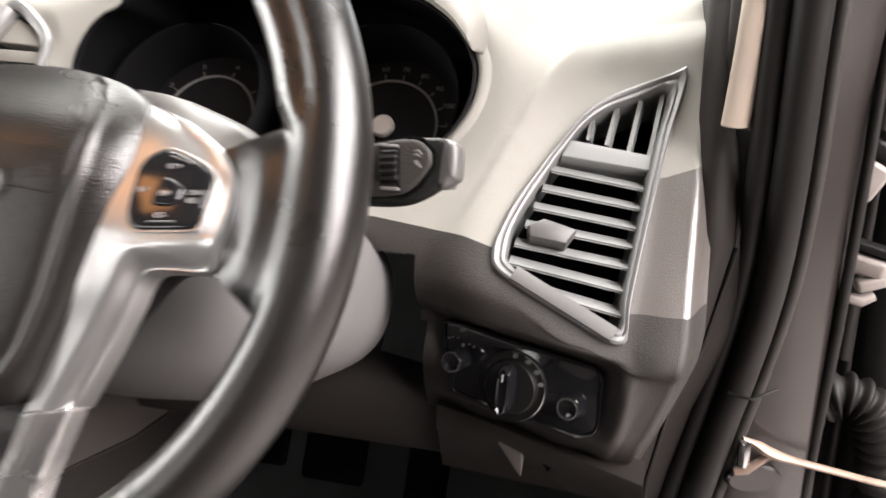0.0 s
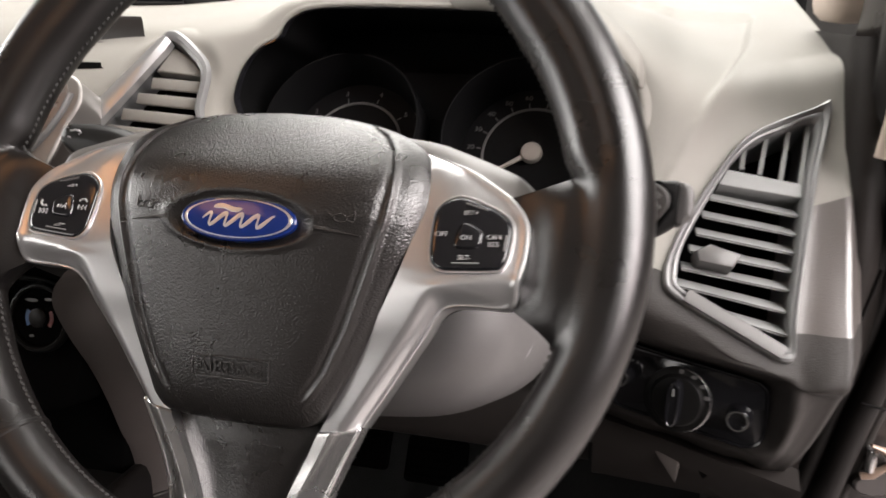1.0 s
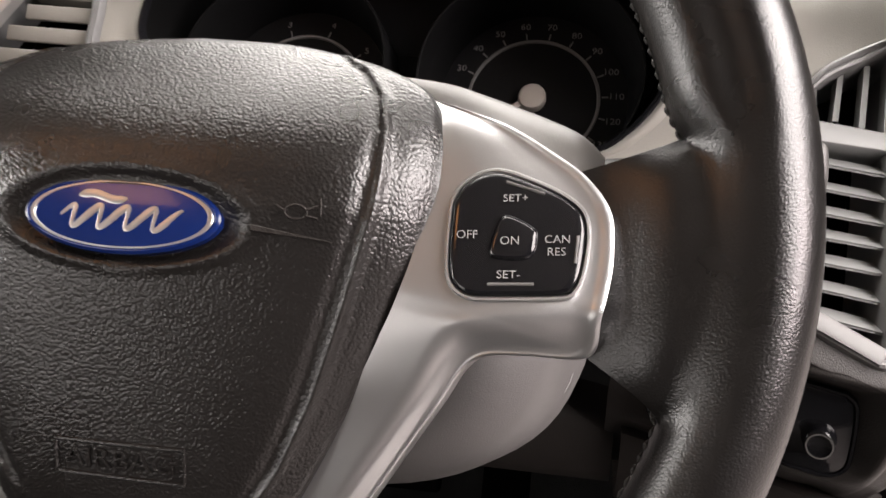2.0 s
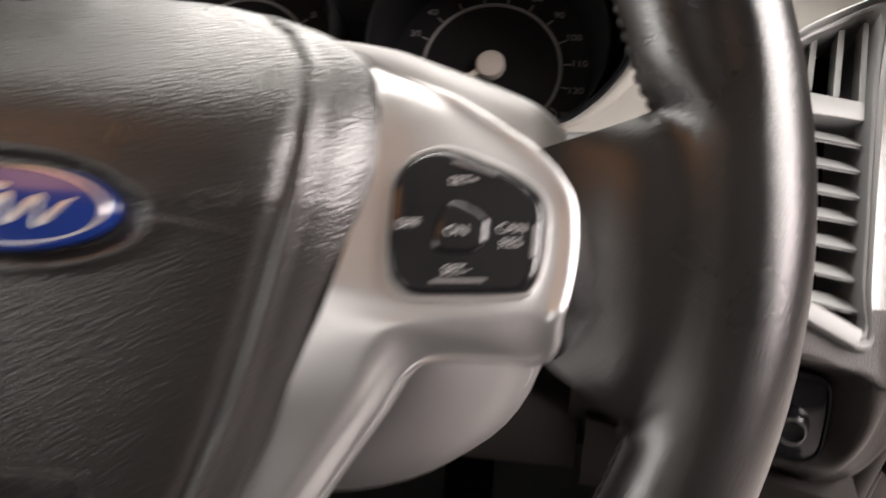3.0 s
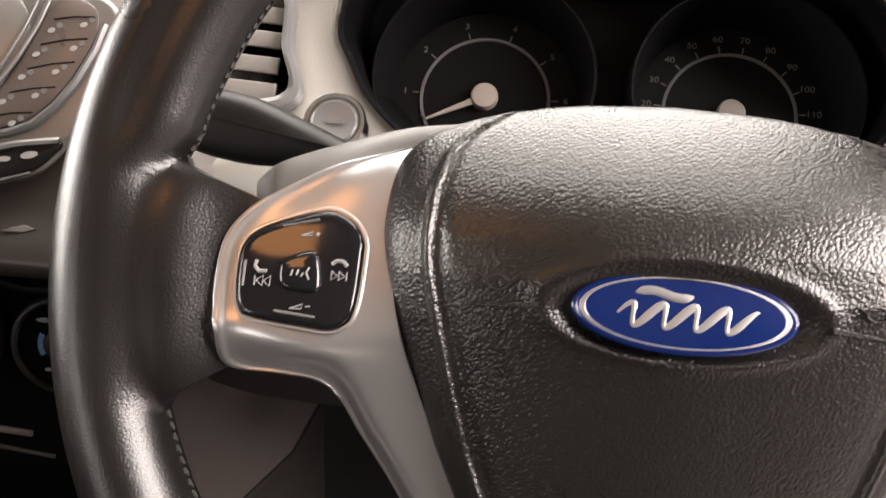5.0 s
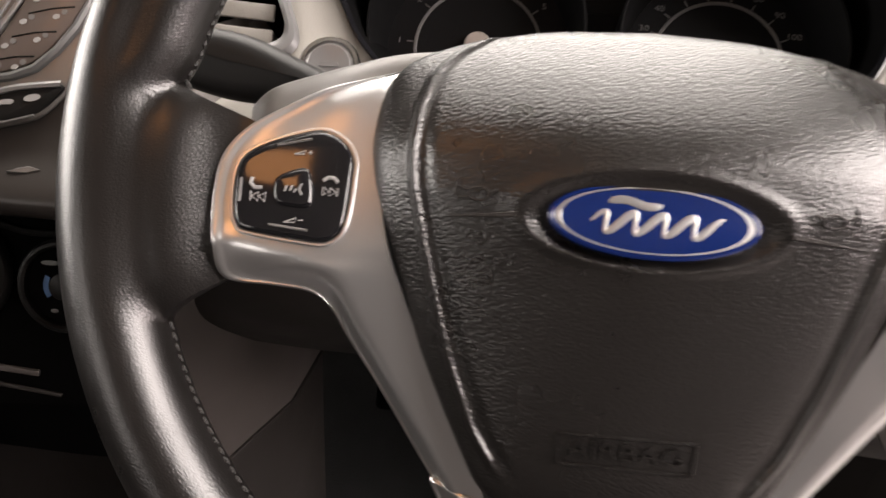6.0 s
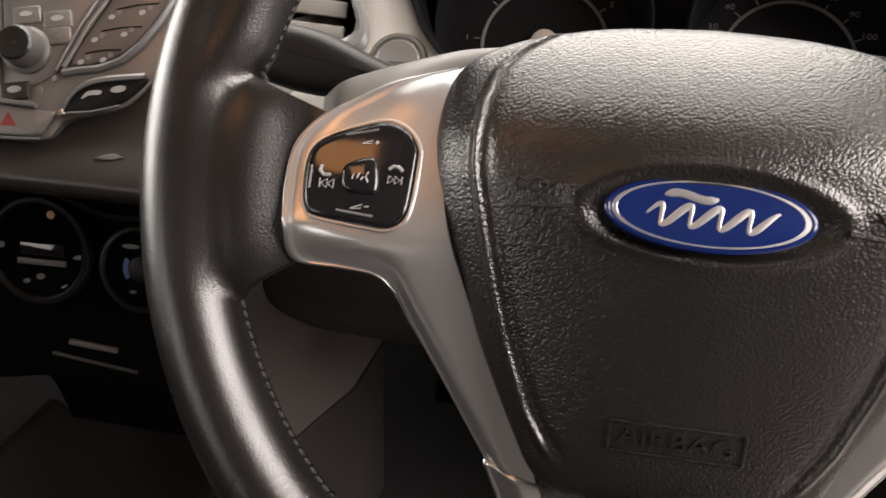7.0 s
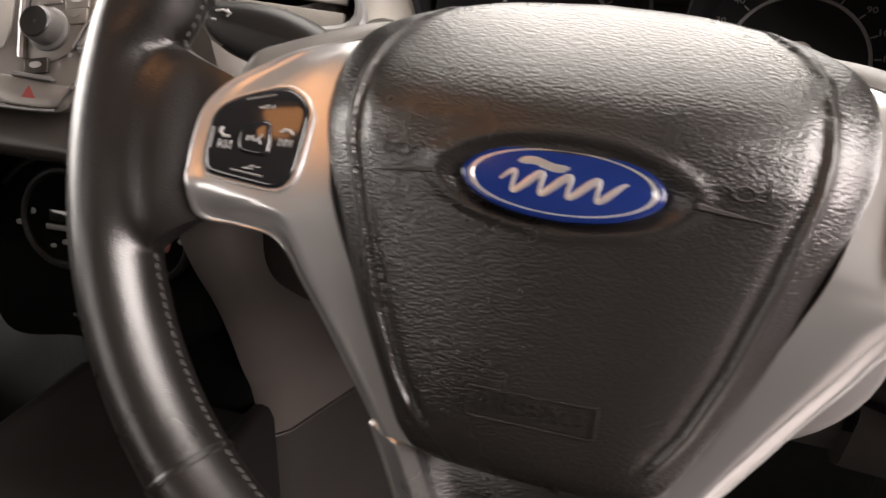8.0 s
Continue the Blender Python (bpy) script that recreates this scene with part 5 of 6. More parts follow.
def build_radio():
    rad = thing("radio_panel", STACK, "dark radio panel with white printed keys and a round knob", "radio")
    body = np.array(curve(mm((-130, 60), (20, 66), (84, 66), (98, 46), (90, 22), (80, -8), (74, -16), (66, -26), (55, -34), (26, -41), (14, -53), (-16, -52), (-60, -50), (-130, -50)), 110, True))
    part("housing", slab(body, [(0.0, -0.05), (0.0, -0.003), (0.0015, -0.0012), (0.003, -0.0008)]), RADIOGREY, rad, "dark satin housing")
    centre = np.array(curve(mm((-12, 62), (40, 64), (52, 40), (42, 20), (28, -4), (18, -16), (6, -23), (-8, -24), (-12, 10)), 80, True))
    part("key_field", slab(centre, [(0, -0.004), (0, 0.0006), (0.0012, 0.0014)]), RADIOGREY, rad, "grey field round the knob")
    side = np.array(curve(mm((-110, 60), (-26, 60), (-24, 20), (-26, -12), (-40, -17), (-110, -20)), 60, True))
    part("screen", slab(side, [(0, -0.004), (0, 0.0008), (0.0015, 0.0018)]), PALEKEYS, rad, "pale satin key block")
    rows = [[(x - w, y, z) for w, z in ((0.0024, 0.0), (0.0020, 0.0030), (0.0, 0.0040), (-0.0020, 0.0030), (-0.0024, 0.0))] for x, y in mm((-18.5, 60), (-17, 24), (-15.5, 0), (-13.5, -20), (-13, -22))]
    part("trim_bar", grid(rows), STRIPGREY, rad, "upright silver bar")
    knob = part("volume_knob", lathe([(0.0135, 0.0), (0.0135, 0.0030), (0.0122, 0.0040), (0.0112, 0.0044), (0.0108, 0.0140), (0.0098, 0.0158), (0.0070, 0.0166), (0.001, 0.0160)], 44), CAPGREY, rad, "round dark grey knob", at=Matrix.Translation((0.0030, -0.0035, 0.0010)))
    part("knob_face", lathe([(0.0098, 0.0160), (0.0088, 0.0170), (0.0060, 0.0166), (0.001, 0.0160)], 36), KNOBBLACK, knob, "glossy dished face")
    part("divider", tube([(*p, 0.0022) for p in mm((24, -12), (28, -5), (38, 15), (46, 27), (56, 46), (62, 62))], 0.0014, 10), STRIPGREY, rad, "thin silver divider")
    part("divider", tube([(*p, 0.0022) for p in mm((20, -14), (24, -5), (33, 14), (40, 26), (50, 46), (56, 62))], 0.0010, 10), STRIPGREY, rad, "thin silver divider")
    pad = np.array(curve(mm((28, -10), (43, -8.5), (57, -2), (73, 15), (86, 40), (84, 58), (66, 62), (54, 40), (44, 20), (34, 4)), 80, True))
    field = part("number_field", slab(pad, [(0, -0.002), (0, 0.0010), (0.0012, 0.0018)]), BRONZE, rad, "brown satin keypad")
    for (x, y), (u, v) in zip(mm((36, -3.5), (44, 9.5), (52, 22.5), (58, 36), (64, 50)), mm((56, -1), (67, 13), (76, 27), (82, 40), (85, 52))):
        part("key_gap", tube([(x, y, 0.0019), ((x + u) / 2, (y + v) / 2 + 0.0008, 0.0020), (u, v, 0.0019)], 0.0005, 6), BLACK, field, "dark gap between keys")
    for x, y in mm((33.5, -8.2), (46, -6.5), (40.5, 4.9), (57, 8.7), (49.4, 18.5), (66.5, 21.8), (56, 31), (75, 35), (63, 44.5), (79.5, 48)):
        part("key_print", blob(x, y - 0.0006, 0.0019, 0.0020, 0.0014, 0.4), MARK, field, "unreadable white print")
        part("key_print", blob(x + 0.0042, y + 0.0022, 0.0019, 0.0016, 0.0016, 0.4), GREYPRINT, field, "unreadable white print")
    rows = [[(x + nx * w, y + ny * w, z) for w, z in ((0.0022, 0.0008), (0.0016, 0.0026), (0.0, 0.0032), (-0.0018, 0.0022), (-0.0024, 0.0))] for x, y, nx, ny in ((0.0235, -0.0150, -0.2, 1), (0.0330, -0.0132, -0.15, 1), (0.0440, -0.0118, -0.25, 1), (0.0560, -0.0070, -0.5, 0.9), (0.0670, 0.0030, -0.75, 0.7), (0.0770, 0.0165, -0.85, 0.55), (0.0860, 0.0340, -0.9, 0.4), (0.0905, 0.0480, -1, 0.2))]
    part("field_border", grid(rows), STRIPGREY, rad, "satin silver border under the keypad")
    for x, y, w, h in ((1.1, 17.5, 3.6, 1.6), (19, 15.7, 3.6, 1.7), (19.2, 6.1, 2.6, 1.2), (-2.3, -26.2, 4.0, 2.0), (12.6, -25.6, 1.0, 2.2), (19.9, -19, 1.6, 1.6), (-4, 34, 3.0, 1.5), (16, 36, 3.2, 1.5)):
        if w > 2:
            part("function_key", box(0.016, 0.0100, 0.0024, 0.0009), RADIOGREY if y > -15 else FASCIA, rad, at=Matrix.Translation((x / 1000, y / 1000 - 0.0005, 0.0018)) @ pose(0, 0, 0, 0, 0, 8))
        part("key_print", blob(x / 1000, y / 1000, 0.0032, w / 1000, h / 1000, 0.12), MARK if w > 3 else GREYPRINT, rad, "unreadable white print")
    phone = np.array(curve(mm((25, -38), (30, -28), (38, -21.5), (54, -17.5), (71, -16), (66, -24), (56, -32), (40, -36.5)), 50, True))
    keys = part("call_keys", slab(phone, [(0, -0.002), (0, 0.0008), (0.0012, 0.0016)]), BLACK, rad, "dark call keys in a silver rim")
    rows = [[(x, y + w, z) for w, z in ((-0.0020, 0.0010), (-0.0016, 0.0030), (0.0002, 0.0034), (0.0018, 0.0022), (0.0022, 0.0))] for x, y in curve(mm((24.5, -39), (29, -29), (36, -22), (46, -18.5), (58, -16.8), (70.5, -15.6)), 24)]
    part("call_rim", grid(rows), STRIPGREY, keys, "silver brow over the call keys")
    part("call_rim", tube([(*p, 0.0016) for p in mm((26, -38.5), (42, -37), (57, -33))], 0.0008, 6), SHROUD, keys)
    part("call_print", slab(np.array(curve(mm((35.5, -30), (38, -26), (43, -24.6), (46.5, -25.2), (45, -27.2), (40, -27.6)), 24, True)), [(0, 0.0012), (0, 0.0022)]), MARK, keys, "white phone print")
    part("call_print", blob(0.0558, -0.0236, 0.0020, 0.0044, 0.0019, 0.2), MARK, keys, "white phone print")
    part("rim_stud", lathe([(0.0024, 0.0), (0.0024, 0.0028), (0.0016, 0.0040), (0.0004, 0.0042)], 18), CHROME, keys, "bright end of the brow", at=Matrix.Translation((0.0250, -0.0385, 0)))
    haz = part("hazard_switch", slab(np.array(curve(mm((-28, -33), (-4, -35.5), (14, -37.5), (21, -38.5), (17, -46), (12, -51.5), (-4, -51.8), (-20, -50), (-28, -44)), 50, True)), [(0, -0.002), (0, 0.0016), (0.0014, 0.0026)]), RADIOGREY, rad, "dark hazard switch")
    part("hazard_triangle", slab(mm((-8.8, -46.7), (0.2, -46.9), (-4.8, -39.1)), [(0, 0.002), (0, 0.0030)]), RED, haz, "red triangle print")
    part("slot_bar", slab(mm((-16, -33.8), (10.3, -36.2), (11, -34.4), (9.5, -33.2), (-16, -30.8), (-17, -32.2)), [(0, 0.000), (0, 0.0034), (0.0006, 0.0042)]), SHROUD, rad, "bright bar over the hazard switch")
    part("housing_lip", tube([(*p, 0.0006) for p in mm((-60, -50.8), (-22, -52.2), (-4, -53.4), (13, -53.2))], 0.0011, 8), STRIPGREY, rad, "pale lower lip")
    tab = part("eject_tab", slab(mm((44.5, -63.8), (50, -61.5), (56, -60.4), (62, -62.6), (55, -64.6)), [(0, 0.000), (0, 0.0022), (0.0006, 0.0028)]), STRIPGREY, rad, "small bright tab")


build_radio()


def build_heater():
    he = thing("heater_panel", HEATER, "black heater control panel with round knobs", "heater controls")
    outline = np.array(curve([(-0.13, 0.045), (-0.06, 0.052), (0.015, 0.042), (0.038, 0.022), (0.042, -0.012), (0.039, -0.050), (0.030, -0.072), (0.0, -0.079), (-0.06, -0.080), (-0.13, -0.076)], 90, True))
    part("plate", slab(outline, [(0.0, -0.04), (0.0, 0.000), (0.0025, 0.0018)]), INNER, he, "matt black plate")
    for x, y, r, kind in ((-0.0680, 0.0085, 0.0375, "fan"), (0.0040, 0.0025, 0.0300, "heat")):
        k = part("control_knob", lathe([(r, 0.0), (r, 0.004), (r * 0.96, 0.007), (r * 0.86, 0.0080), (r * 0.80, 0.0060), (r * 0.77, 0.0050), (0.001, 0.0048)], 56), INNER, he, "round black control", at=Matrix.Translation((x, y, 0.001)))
        part("knob_rim", lathe([(r * 1.01, 0.002), (r * 1.00, 0.0056), (r * 0.95, 0.0082), (r * 0.88, 0.0088), (r * 0.83, 0.0070)], 64, ends=False), BLACK, k, "satin black turning ring")
        if kind == "heat":
            for a0, a1, mat, nm in ((215, 150, BLUEPRINT, "cold_mark"), (30, -35, RED, "warm_mark")):
                rows = [[(rr * r * math.cos(a), rr * r * math.sin(a), z) for rr, z in ((0.34, 0.0050), (0.34, 0.0056), (0.45, 0.0056), (0.45, 0.0050))] for a in np.linspace(radians(a0), radians(a1), 20)]
                part(nm, grid(rows), mat, k, "coloured arc print")
            for px, py, w, h in ((-0.0085, 0.0145, 0.0062, 0.0015), (0.0080, 0.0160, 0.0042, 0.0014), (0.0, 0.0, 0.0034, 0.0013), (0.0215, 0.0015, 0.0030, 0.0020), (-0.007, -0.016, 0.0024, 0.0012)):
                part("ring_mark", blob(px, py, 0.0050, w, h), HEATPRINT, k, "grey print")
            part("centre_button", lathe([(0.0085, 0.004), (0.0085, 0.0080), (0.0070, 0.0090), (0.001, 0.0088)], 30), BLACK, k, "small round button")
        else:
            part("small_display", box(0.0310, 0.0085, 0.0014, 0.0005, (0.0015, 0.0008, 0.0050)), GLOSS, k, "small dark window")
            part("window_print", box(0.0345, 0.0042, 0.0014, 0.0006, (0.0010, -0.0078, 0.0052)), HEATPRINT, k, "grey bar under the window")
            part("amber_mark", blob(0.0080, 0.0245, 0.0050, 0.0028, 0.0028), AMBER, k, "amber mark")
            for px, py, w, h in ((-86.5, 34.5, 2.8, 2.6), (-96.0, 10.1, 3.0, 2.2), (-40.7, 6.2, 4.0, 1.5), (-68.0, -9.2, 3.0, 2.0), (-78.0, -13.0, 2.6, 1.6), (-50.0, -14.8, 3.6, 1.5)):
                part("ring_mark", blob(px / 1000 - x, py / 1000 - y, 0.0050, w / 1000, h / 1000, 0.2), HEATPRINT, k, "grey print")
    for x, y, w in ((-22.0, -4.6, 2.8), (-111.0, -0.3, 2.8)):
        part("spot_print", blob(x / 1000, y / 1000, 0.0021, w / 1000, 0.0020), HEATPRINT, he, "grey print")
    part("slot_lip", box(0.0350, 0.0040, 0.003, 0.001), FLANK, he, "grey lip of a slot", at=Matrix.Translation((-0.0330, -0.0550, 0.003)) @ pose(0, 0, 0, 0, 0, -5))
    part("slot_line", box(0.062, 0.0026, 0.002, 0.0006), LOWER, he, "lower edge of the slot", at=Matrix.Translation((-0.0325, -0.0668, 0.0025)) @ pose(0, 0, 0, 0, 0, -7))
    part("brow", tube([tuple(p) for p in curve([(-0.124, 0.026, 0.002), (-0.105, 0.043, 0.003), (-0.075, 0.0520, 0.003), (-0.050, 0.0440, 0.003), (-0.022, 0.0355, 0.003), (0.004, 0.0345, 0.003), (0.030, 0.0260, 0.002)], 30)], 0.0024, 8), BLACK, he, "faint brow above the knobs")


build_heater()

# ---- knee panel, pedals, floor of the car ----
knee = thing("knee_panel", Matrix.Translation((0.10, 0.20, 0.76)), "dark grey knee panel below the switches", "panel")
rows = []
for x, top in ((-0.115, 0.845), (-0.05, 0.850), (0.05, 0.845), (0.12, 0.832), (0.148, 0.826)):
    rows.append([(x - 0.10, y - 0.20, z - 0.76) for y, z in ((0.262, top), (0.236, top - 0.004), (0.226, top - 0.012), (0.228, 0.79), (0.236, 0.772), (0.25, 0.763), (0.31, 0.760))])
part("face", grid(rows), ENDGREY, knee, "dark grained face", angle=60)
rows = []
for x, top in ((0.152, 0.822), (0.20, 0.816), (0.25, 0.806), (0.298, 0.798)):
    rows.append([(x - 0.10, y - 0.20, z - 0.76) for y, z in ((0.236 - (x - 0.15) * 0.18, top + 0.006), (0.216 - (x - 0.15) * 0.18, top), (0.213 - (x - 0.15) * 0.16, top - 0.01), (0.230 - (x - 0.15) * 0.1, 0.765), (0.25, 0.752), (0.31, 0.748))])
part("fuse_flap", grid(rows), ENDGREY, knee, "dark flap with a finger notch", angle=60)
part("finger_notch", slab([(0.096, 0.047), (0.118, 0.045), (0.115, 0.019)], [(0, -0.002), (0.001, 0.002), (0.003, 0.0026)]), FLANK, knee, "triangular finger notch", at=Matrix.Translation((0, 0.008, 0)) @ pose(0, 0, 0, 90, 0, 0))
part("dark_notch", slab([(0.126, 0.041), (0.151, 0.044), (0.134, 0.027)], [(0, -0.002), (0.001, 0.0015), (0.003, 0.002)]), INNER, knee, "dark triangular notch", at=Matrix.Translation((0, 0.006, 0)) @ pose(0, 0, 0, 90, 0, 0))


def pedal(name, label, x, y, z, w, h, tilt):
    p = thing(name, pose(x, y, z, tilt, 0, 0), label, "pedal", "foot pedals")
    part("pad", box(w, h, 0.014, 0.006), INNER, p, "ribbed rubber pad")
    for k in np.linspace(-0.35, 0.35, 5):
        part("rib", box(w * 0.8, 0.004, 0.004, 0.001, (0, h * k, 0.009)), INNER, p)
    part("lever", tube([(0, h * 0.3, -0.006), (0, h * 0.6, -0.04), (0, h * 0.6 + 0.16, -0.09)], 0.009, 10), BLACK, p)


pedal("brake_pedal", "dark rubber brake pedal in the footwell", -0.045, 0.47, 0.60, 0.075, 0.055, 60)
pedal("accelerator_pedal", "dark accelerator pedal in the footwell", 0.055, 0.50, 0.57, 0.05, 0.09, 60)
pedal("clutch_pedal", "dark rubber clutch pedal in the footwell", -0.135, 0.47, 0.61, 0.065, 0.055, 60)

carpet = part("car_floor", grid([[(-1.12, 0.80, 0.75), (0.345, 0.80, 0.75)], [(-1.12, 0.72, 0.44), (0.345, 0.72, 0.44)], [(-1.12, 0.60, 0.34), (0.345, 0.60, 0.34)], [(-1.12, -1.6, 0.34), (0.345, -1.6, 0.34)]]), CARPET, None, angle=60)
tagged(carpet, "black carpeted car floor and footwell", "car floor", kind="structure")

# ---- right door frame: pillar trim, seals, body flange, hinge side ----
side = thing("dash_end_panel", Matrix.Translation((0.33, 0.30, 0.76)), "grey end panel between dashboard and door frame", "trim panel")
rows = []
for z, x, y in ((0.40, 0.282, 0.33), (0.66, 0.285, 0.30), (0.74, 0.290, 0.285), (0.80, 0.300, 0.275), (0.87, 0.322, 0.262), (0.94, 0.335, 0.258), (1.00, 0.336, 0.272), (1.06, 0.337, 0.302), (1.10, 0.338, 0.33)):
    rows.append([(x - 0.33 + dx, y - 0.30 + dy, z - 0.76) for dx, dy in ((-0.026, 0.20), (-0.022, 0.010), (-0.016, -0.004), (-0.006, -0.006), (0.004, 0.002), (0.010, 0.012), (0.022, 0.020), (0.030, 0.030))])
part("skin", grid(rows), ENDGREY, side, "dark grained end panel", angle=60)
part("edge_bead", tube([(r[5][0], r[5][1] - 0.002, r[5][2]) for r in rows], 0.0022, 8), RUBBER, side, "black bead along the edge")

pillar = thing("windscreen_pillar", Matrix.Translation((0.36, 0.30, 1.02)), "cream trimmed windscreen pillar beside the door seal", "pillar")
bar = curve([(0.336, 0.262, 1.022), (0.340, 0.252, 1.08), (0.342, 0.235, 1.16), (0.335, 0.12, 1.32), (0.325, -0.06, 1.47)], 24)
part("trim_strip", tube([Vector(p) - Vector((0.36, 0.30, 1.02)) for p in bar], 0.0092, 14, squash=0.7, up=(0.3, -1, 0)), CREAM, pillar, "cream trim strip")
bar = curve([(0.352, 0.30, 0.98), (0.354, 0.30, 1.06), (0.352, 0.275, 1.16), (0.345, 0.15, 1.32), (0.335, -0.03, 1.48)], 24)
part("core", tube([Vector(p) - Vector((0.36, 0.30, 1.02)) for p in bar], 0.026, 14), RUBBER, pillar, "dark pillar core")
part("base_trim", box(0.062, 0.10, 0.070, 0.016, (-0.022, 0.150, 0.122)), CREAM, pillar, "beige trim at the windscreen corner")
part("foot_cover", box(0.040, 0.020, 0.040, 0.006, (-0.034, 0.004, -0.028)), RUBBER, pillar, "dark cover at the pillar's foot", )

SEAL = [(0.350, 0.09, 1.36), (0.368, 0.20, 1.22), (0.374, 0.235, 1.13), (0.375, 0.248, 1.06), (0.376, 0.262, 0.98), (0.374, 0.280, 0.91), (0.366, 0.296, 0.845), (0.353, 0.303, 0.78), (0.338, 0.306, 0.70), (0.328, 0.306, 0.60)]
seal = thing("door_seal", Matrix.Translation((0.366, 0.296, 0.845)), "black rubber door seal round the opening", "door seal")
for name, dx, dy, r in (("bulb", -0.004, 0.0, 0.0115), ("lip", -0.022, 0.006, 0.0080), ("flange", 0.013, 0.010, 0.0050)):
    part(name, tube([Vector((x + dx, y + dy, z)) - Vector((0.366, 0.296, 0.845)) for x, y, z in curve(SEAL, 70)], r, 16), RUBBER if name != "flange" else LOWER, seal, {"bulb": "soft black bulb", "lip": "thin black lip", "flange": "grey metal flange"}[name], angle=60)
part("seal_joint", tube([Vector((0.352, 0.289, 0.824)) - Vector((0.366, 0.296, 0.845)), Vector((0.368, 0.284, 0.823)) - Vector((0.366, 0.296, 0.845)), Vector((0.386, 0.296, 0.828)) - Vector((0.366, 0.296, 0.845))], 0.0012, 6), BLACK, seal, "joint of the seal")

jamb = thing("door_jamb", Matrix.Translation((0.40, 0.34, 0.80)), "dark painted door jamb with hinge hardware", "door jamb")
rows = []
for z in np.linspace(0.35, 1.45, 24):
    lean = -0.5 * max(0.0, z - 1.05)
    kx = -0.040 * soft(0.90, 0.72, z)
    rows.append([(x + (kx if x < 0.39 else 0.0) - 0.40, y + lean - 0.34, z - 0.80) for x, y in ((0.330, 0.42), (0.345, 0.35), (0.385, 0.322), (0.398, 0.326), (0.418, 0.338), (0.430, 0.352), (0.437, 0.385), (0.440, 0.60))])
part("painted_panel", grid(rows), BODY, jamb, "dark brown painted steel", angle=60)
part("hinge_line", tube([(0.036, 0.010, 0.34), (0.034, 0.008, 0.20), (0.030, 0.006, 0.06), (0.022, 0.004, -0.10), (0.012, 0.0, -0.30)], 0.0042, 10), RUBBER, jamb, "black sealing bead")

SB = Vector((0.373, 0.310, 0.767))
strap = thing("door_check_strap", Matrix.Translation(SB), "pale door check strap bolted to the jamb", "door strap")
part("arm", tube([Vector(p) - SB for p in curve([(0.367, 0.300, 0.783), (0.376, 0.302, 0.779), (0.388, 0.304, 0.772), (0.404, 0.310, 0.765), (0.441, 0.330, 0.749), (0.490, 0.362, 0.726), (0.560, 0.41, 0.70)], 30)], [0.0026 + 0.0036 * soft(2, 8, i) - 0.0020 * soft(11, 16, i) for i in range(30)], 12, squash=0.6), STRAP, strap, "tan coated steel arm")
part("fork", tube([Vector(p) - SB for p in ((0.364, 0.304, 0.752), (0.372, 0.304, 0.754), (0.380, 0.304, 0.762), (0.388, 0.305, 0.769))], [0.0030, 0.0036, 0.0030, 0.0026], 10), STRAP, strap, "forked end")
part("pin", lathe([(0.0046, -0.006), (0.0046, 0.012), (0.0036, 0.014), (0.001, 0.014)], 18), CHROME, strap, "steel pin", at=Matrix.Translation((-0.003, -0.004, -0.004)))
part("bracket", slab(oval(0.022, 0.012, 30), [(0, -0.003), (0, 0.002), (0.002, 0.004)]), BODY, strap, "painted bracket on the jamb", at=pose(0.006, 0.004, -0.024, 90, 0, 20))

boot = thing("cable_boot", Matrix.Translation((0.44, 0.42, 0.767)), "black corrugated rubber cable boot to the door", "cable boot")
path = curve([(-0.010, -0.006, -0.004), (0.012, -0.008, 0.010), (0.032, -0.008, 0.004), (0.046, -0.006, -0.018), (0.054, 0.0, -0.050), (0.057, 0.0, -0.095), (0.058, 0.0, -0.14)], 110)
part("bellows", tube(path, [0.0185 + 0.0030 * math.sin(i * 0.86) for i in range(110)], 22), RUBBER, boot, "ribbed rubber bellows", angle=70)
part("collar", lathe([(0.021, -0.004), (0.022, 0.0), (0.022, 0.005), (0.019, 0.007)], 28, ends=False), BLACK, boot, "plain collar at the door", at=pose(-0.010, -0.006, -0.004, 20, 62, 0))

plug = thing("wiring_connector", Matrix.Translation((0.450, 0.40, 0.890)), "pale grey wiring connector on the door edge", "connector")
part("housing", box(0.034, 0.026, 0.016, 0.004), CLIPGREY, plug, "pale grey block", at=pose(0.002, 0, 0.010, 8, 12, -12))
part("latch", box(0.028, 0.014, 0.010, 0.003), CLIPGREY, plug, at=pose(0.010, -0.008, -0.004, 0, -18, 8))
part("cap", box(0.040, 0.018, 0.007, 0.002), BLACK, plug, "black cap strip", at=pose(0.008, -0.004, 0.022, 0, 14, -8))
part("cable", tube([(-0.010, 0.0, -0.006), (-0.012, -0.006, -0.018), (0.004, -0.004, -0.022), (0.012, 0.0, -0.018)], 0.0052, 10), CLIPGREY, plug)
clip = thing("door_clip", Matrix.Translation((0.447, 0.40, 0.965)), "small pale grey clip on the door edge", "clip")
part("body", box(0.020, 0.014, 0.030, 0.004), CLIPGREY, clip, at=pose(0, 0, 0, 0, 30, 0))
part("head", box(0.030, 0.018, 0.014, 0.004), BLACK, clip, at=pose(0.012, 0.006, 0.020, 0, 30, 0))

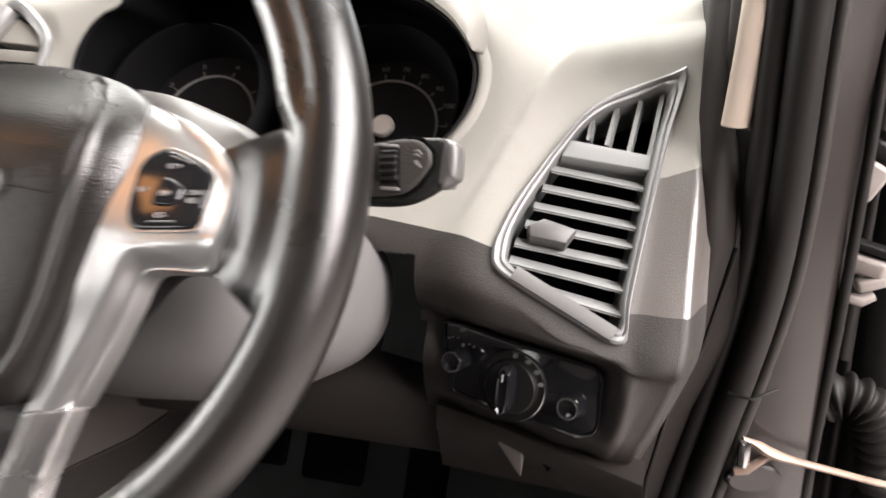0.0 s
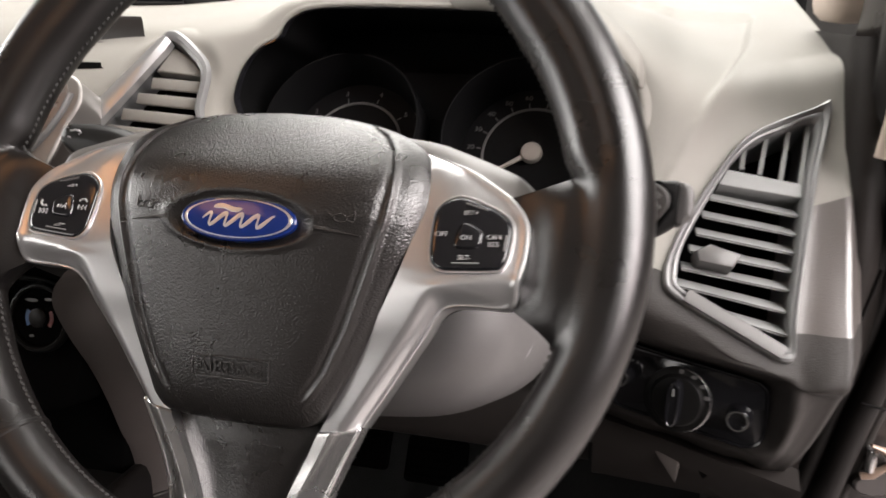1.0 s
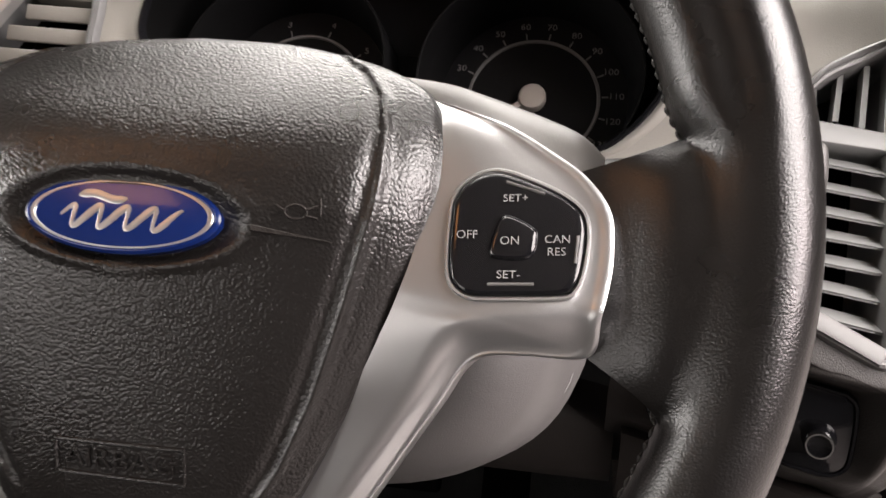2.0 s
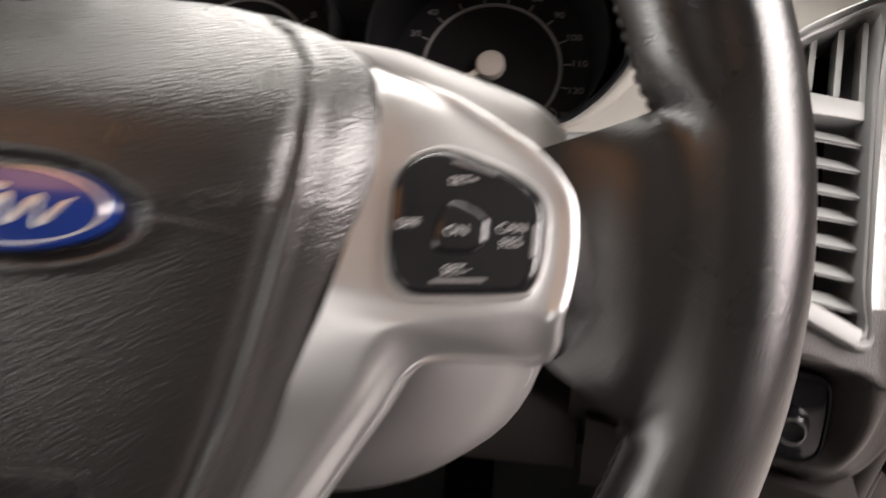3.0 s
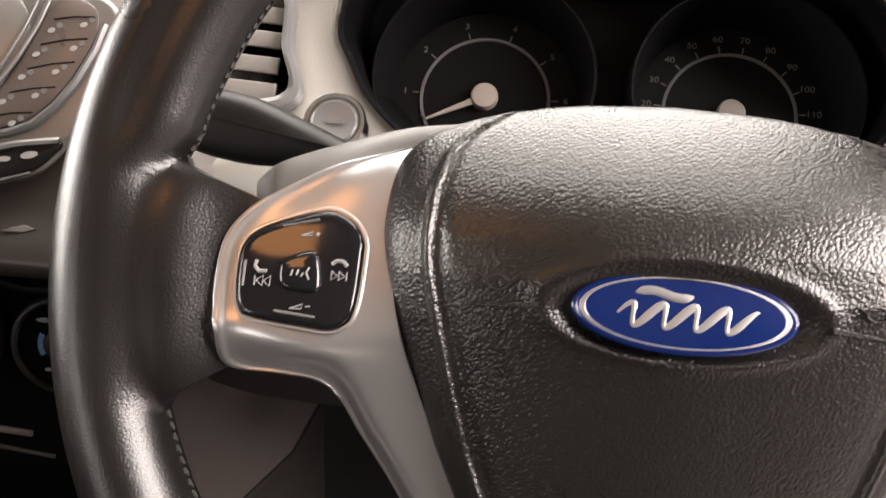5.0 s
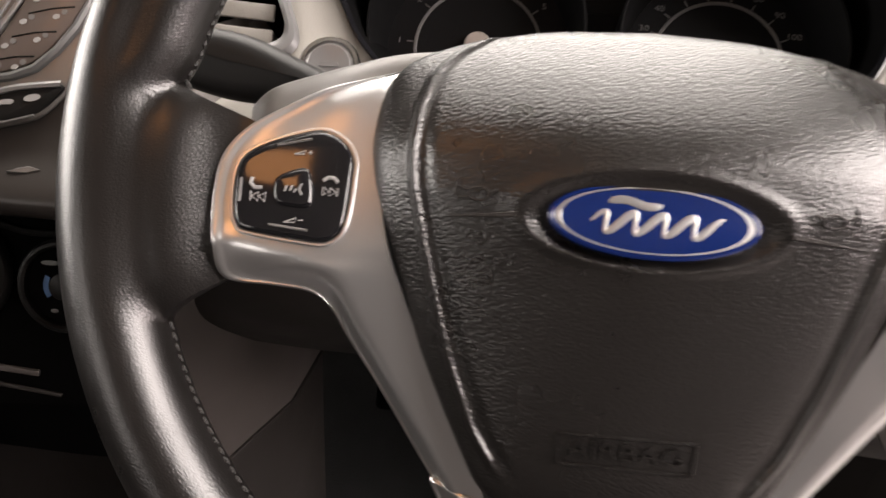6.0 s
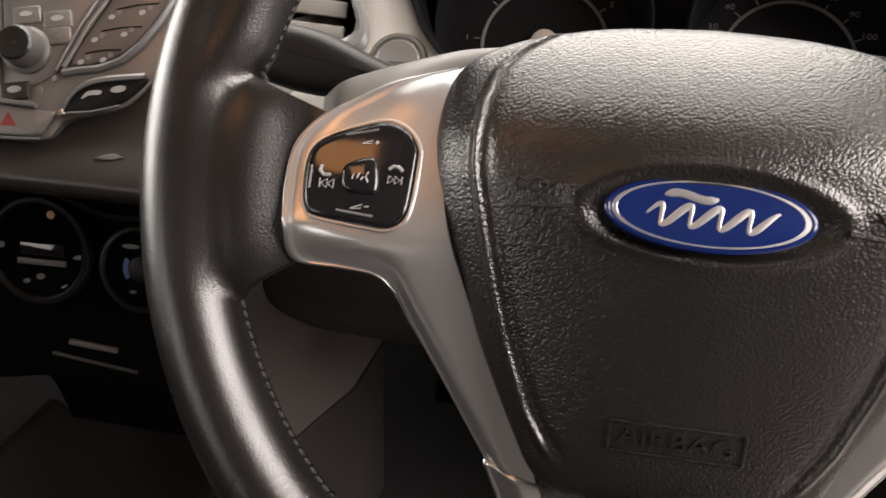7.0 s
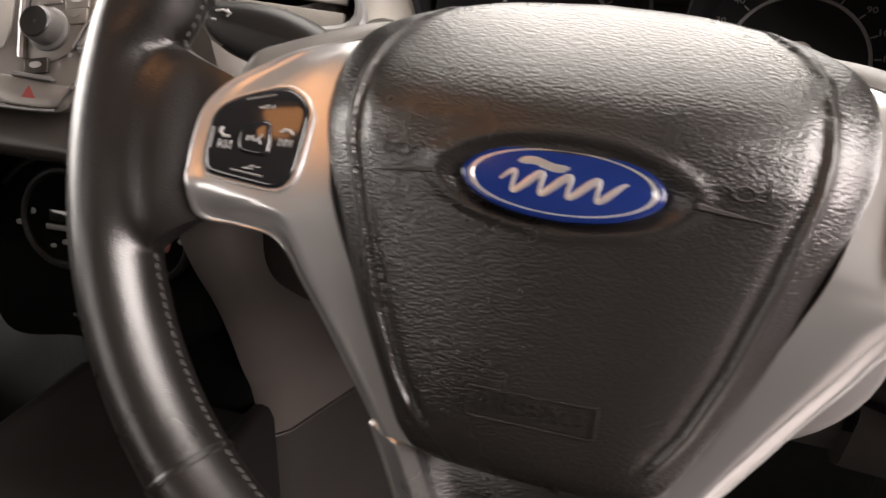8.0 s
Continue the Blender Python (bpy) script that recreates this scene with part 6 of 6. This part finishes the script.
door = thing("car_door", Matrix.Translation((0.47, 0.45, 0.80)), "dark open front door seen along its hinge edge", "car door")
rows = []
for z in np.linspace(0.35, 1.30, 12):
    rows.append([(x - 0.47, y - 0.45, z - 0.80) for x, y in ((0.452, 0.62), (0.462, 0.455), (0.475, 0.44), (0.50, 0.436), (0.54, 0.46), (0.58, 0.75))])
part("inner_edge", grid(rows), BLACK, door, "dark door edge", angle=50)
part("edge_seal", tube([(-0.008, -0.010, 0.48), (-0.010, -0.012, 0.20), (-0.012, -0.012, 0.0), (-0.012, -0.010, -0.40)], 0.0055, 10), RUBBER, door, "black edge seal")

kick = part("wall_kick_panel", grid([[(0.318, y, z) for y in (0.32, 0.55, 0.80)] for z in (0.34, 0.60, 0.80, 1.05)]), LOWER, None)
tagged(kick, "dark kick panel beside the footwell", "trim panel", kind="structure")
firewall = part("wall_firewall", grid([[(x, 0.80, z) for x in (-1.12, -0.4, 0.345)] for z in (0.44, 0.80, 1.15)]), CARPET, None)
tagged(firewall, "black lined firewall behind the dashboard", "firewall", kind="structure")

# ---- car shell round the driver's place ----
roof = part("headliner", grid([[(x, y, 1.47 - 0.05 * ((x + 0.37) / 0.72) ** 2 + 0.03 * math.sin((y + 1.6) * 1.5)) for x in np.linspace(-1.09, 0.25, 18)] for y in np.linspace(-1.7, 0.10, 19)]), HEADLINER, None, angle=60)
tagged(roof, "beige cloth headliner under the car roof", "headliner", kind="structure")
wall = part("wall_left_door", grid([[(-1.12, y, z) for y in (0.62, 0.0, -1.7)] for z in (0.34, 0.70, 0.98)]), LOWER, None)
tagged(wall, "dark inner skin of the passenger door", "door panel", kind="structure")
dome = thing("map_lamp", Matrix.Translation((-0.29, -0.265, 1.447)), "small lit map lamp on the headliner", "lamp")
part("housing", box(0.26, 0.16, 0.030, 0.008, (0, 0, 0.020)), HEADLINER, dome)

# unseen cushion-high step, added for what the wheel's silver and cover reflect
rear = part("wall_seat_stand_in", grid([[(x, y, z) for x in (-1.12, -0.4, 0.34)] for y, z in ((-0.50, 0.34), (-0.52, 0.58), (-0.60, 0.63), (-1.10, 0.60), (-1.60, 0.60), (-1.70, 0.80))]), LINING, None, angle=60)
tagged(rear, "unseen dark grey cloth step in place of seat and cabin rear", "cabin wall", kind="structure")

# ---- hall round the car ----
ground = part("floor", grid([[(x, y, 0) for x in (-7, 0, 7)] for y in (-8, 0, 8)]), FLOORING, None)
tagged(ground, "grey hall floor", "floor", kind="structure")
ceil = part("ceiling", grid([[(x, y, 3.6) for x in (-7, 0, 7)] for y in (-8, 0, 8)]), WALLS, None)
tagged(ceil, "pale hall ceiling", "ceiling", kind="structure")
for name, a, b in (("wall_north", (-7, 8), (7, 8)), ("wall_south", (7, -8), (-7, -8)), ("wall_east", (7, 8), (7, -8)), ("wall_west", (-7, -8), (-7, 8))):
    w = part(name, grid([[(*a, 0), (*b, 0)], [(*a, 3.6), (*b, 3.6)]]), WALLS, None)
    tagged(w, "pale painted hall wall", "wall", kind="structure")
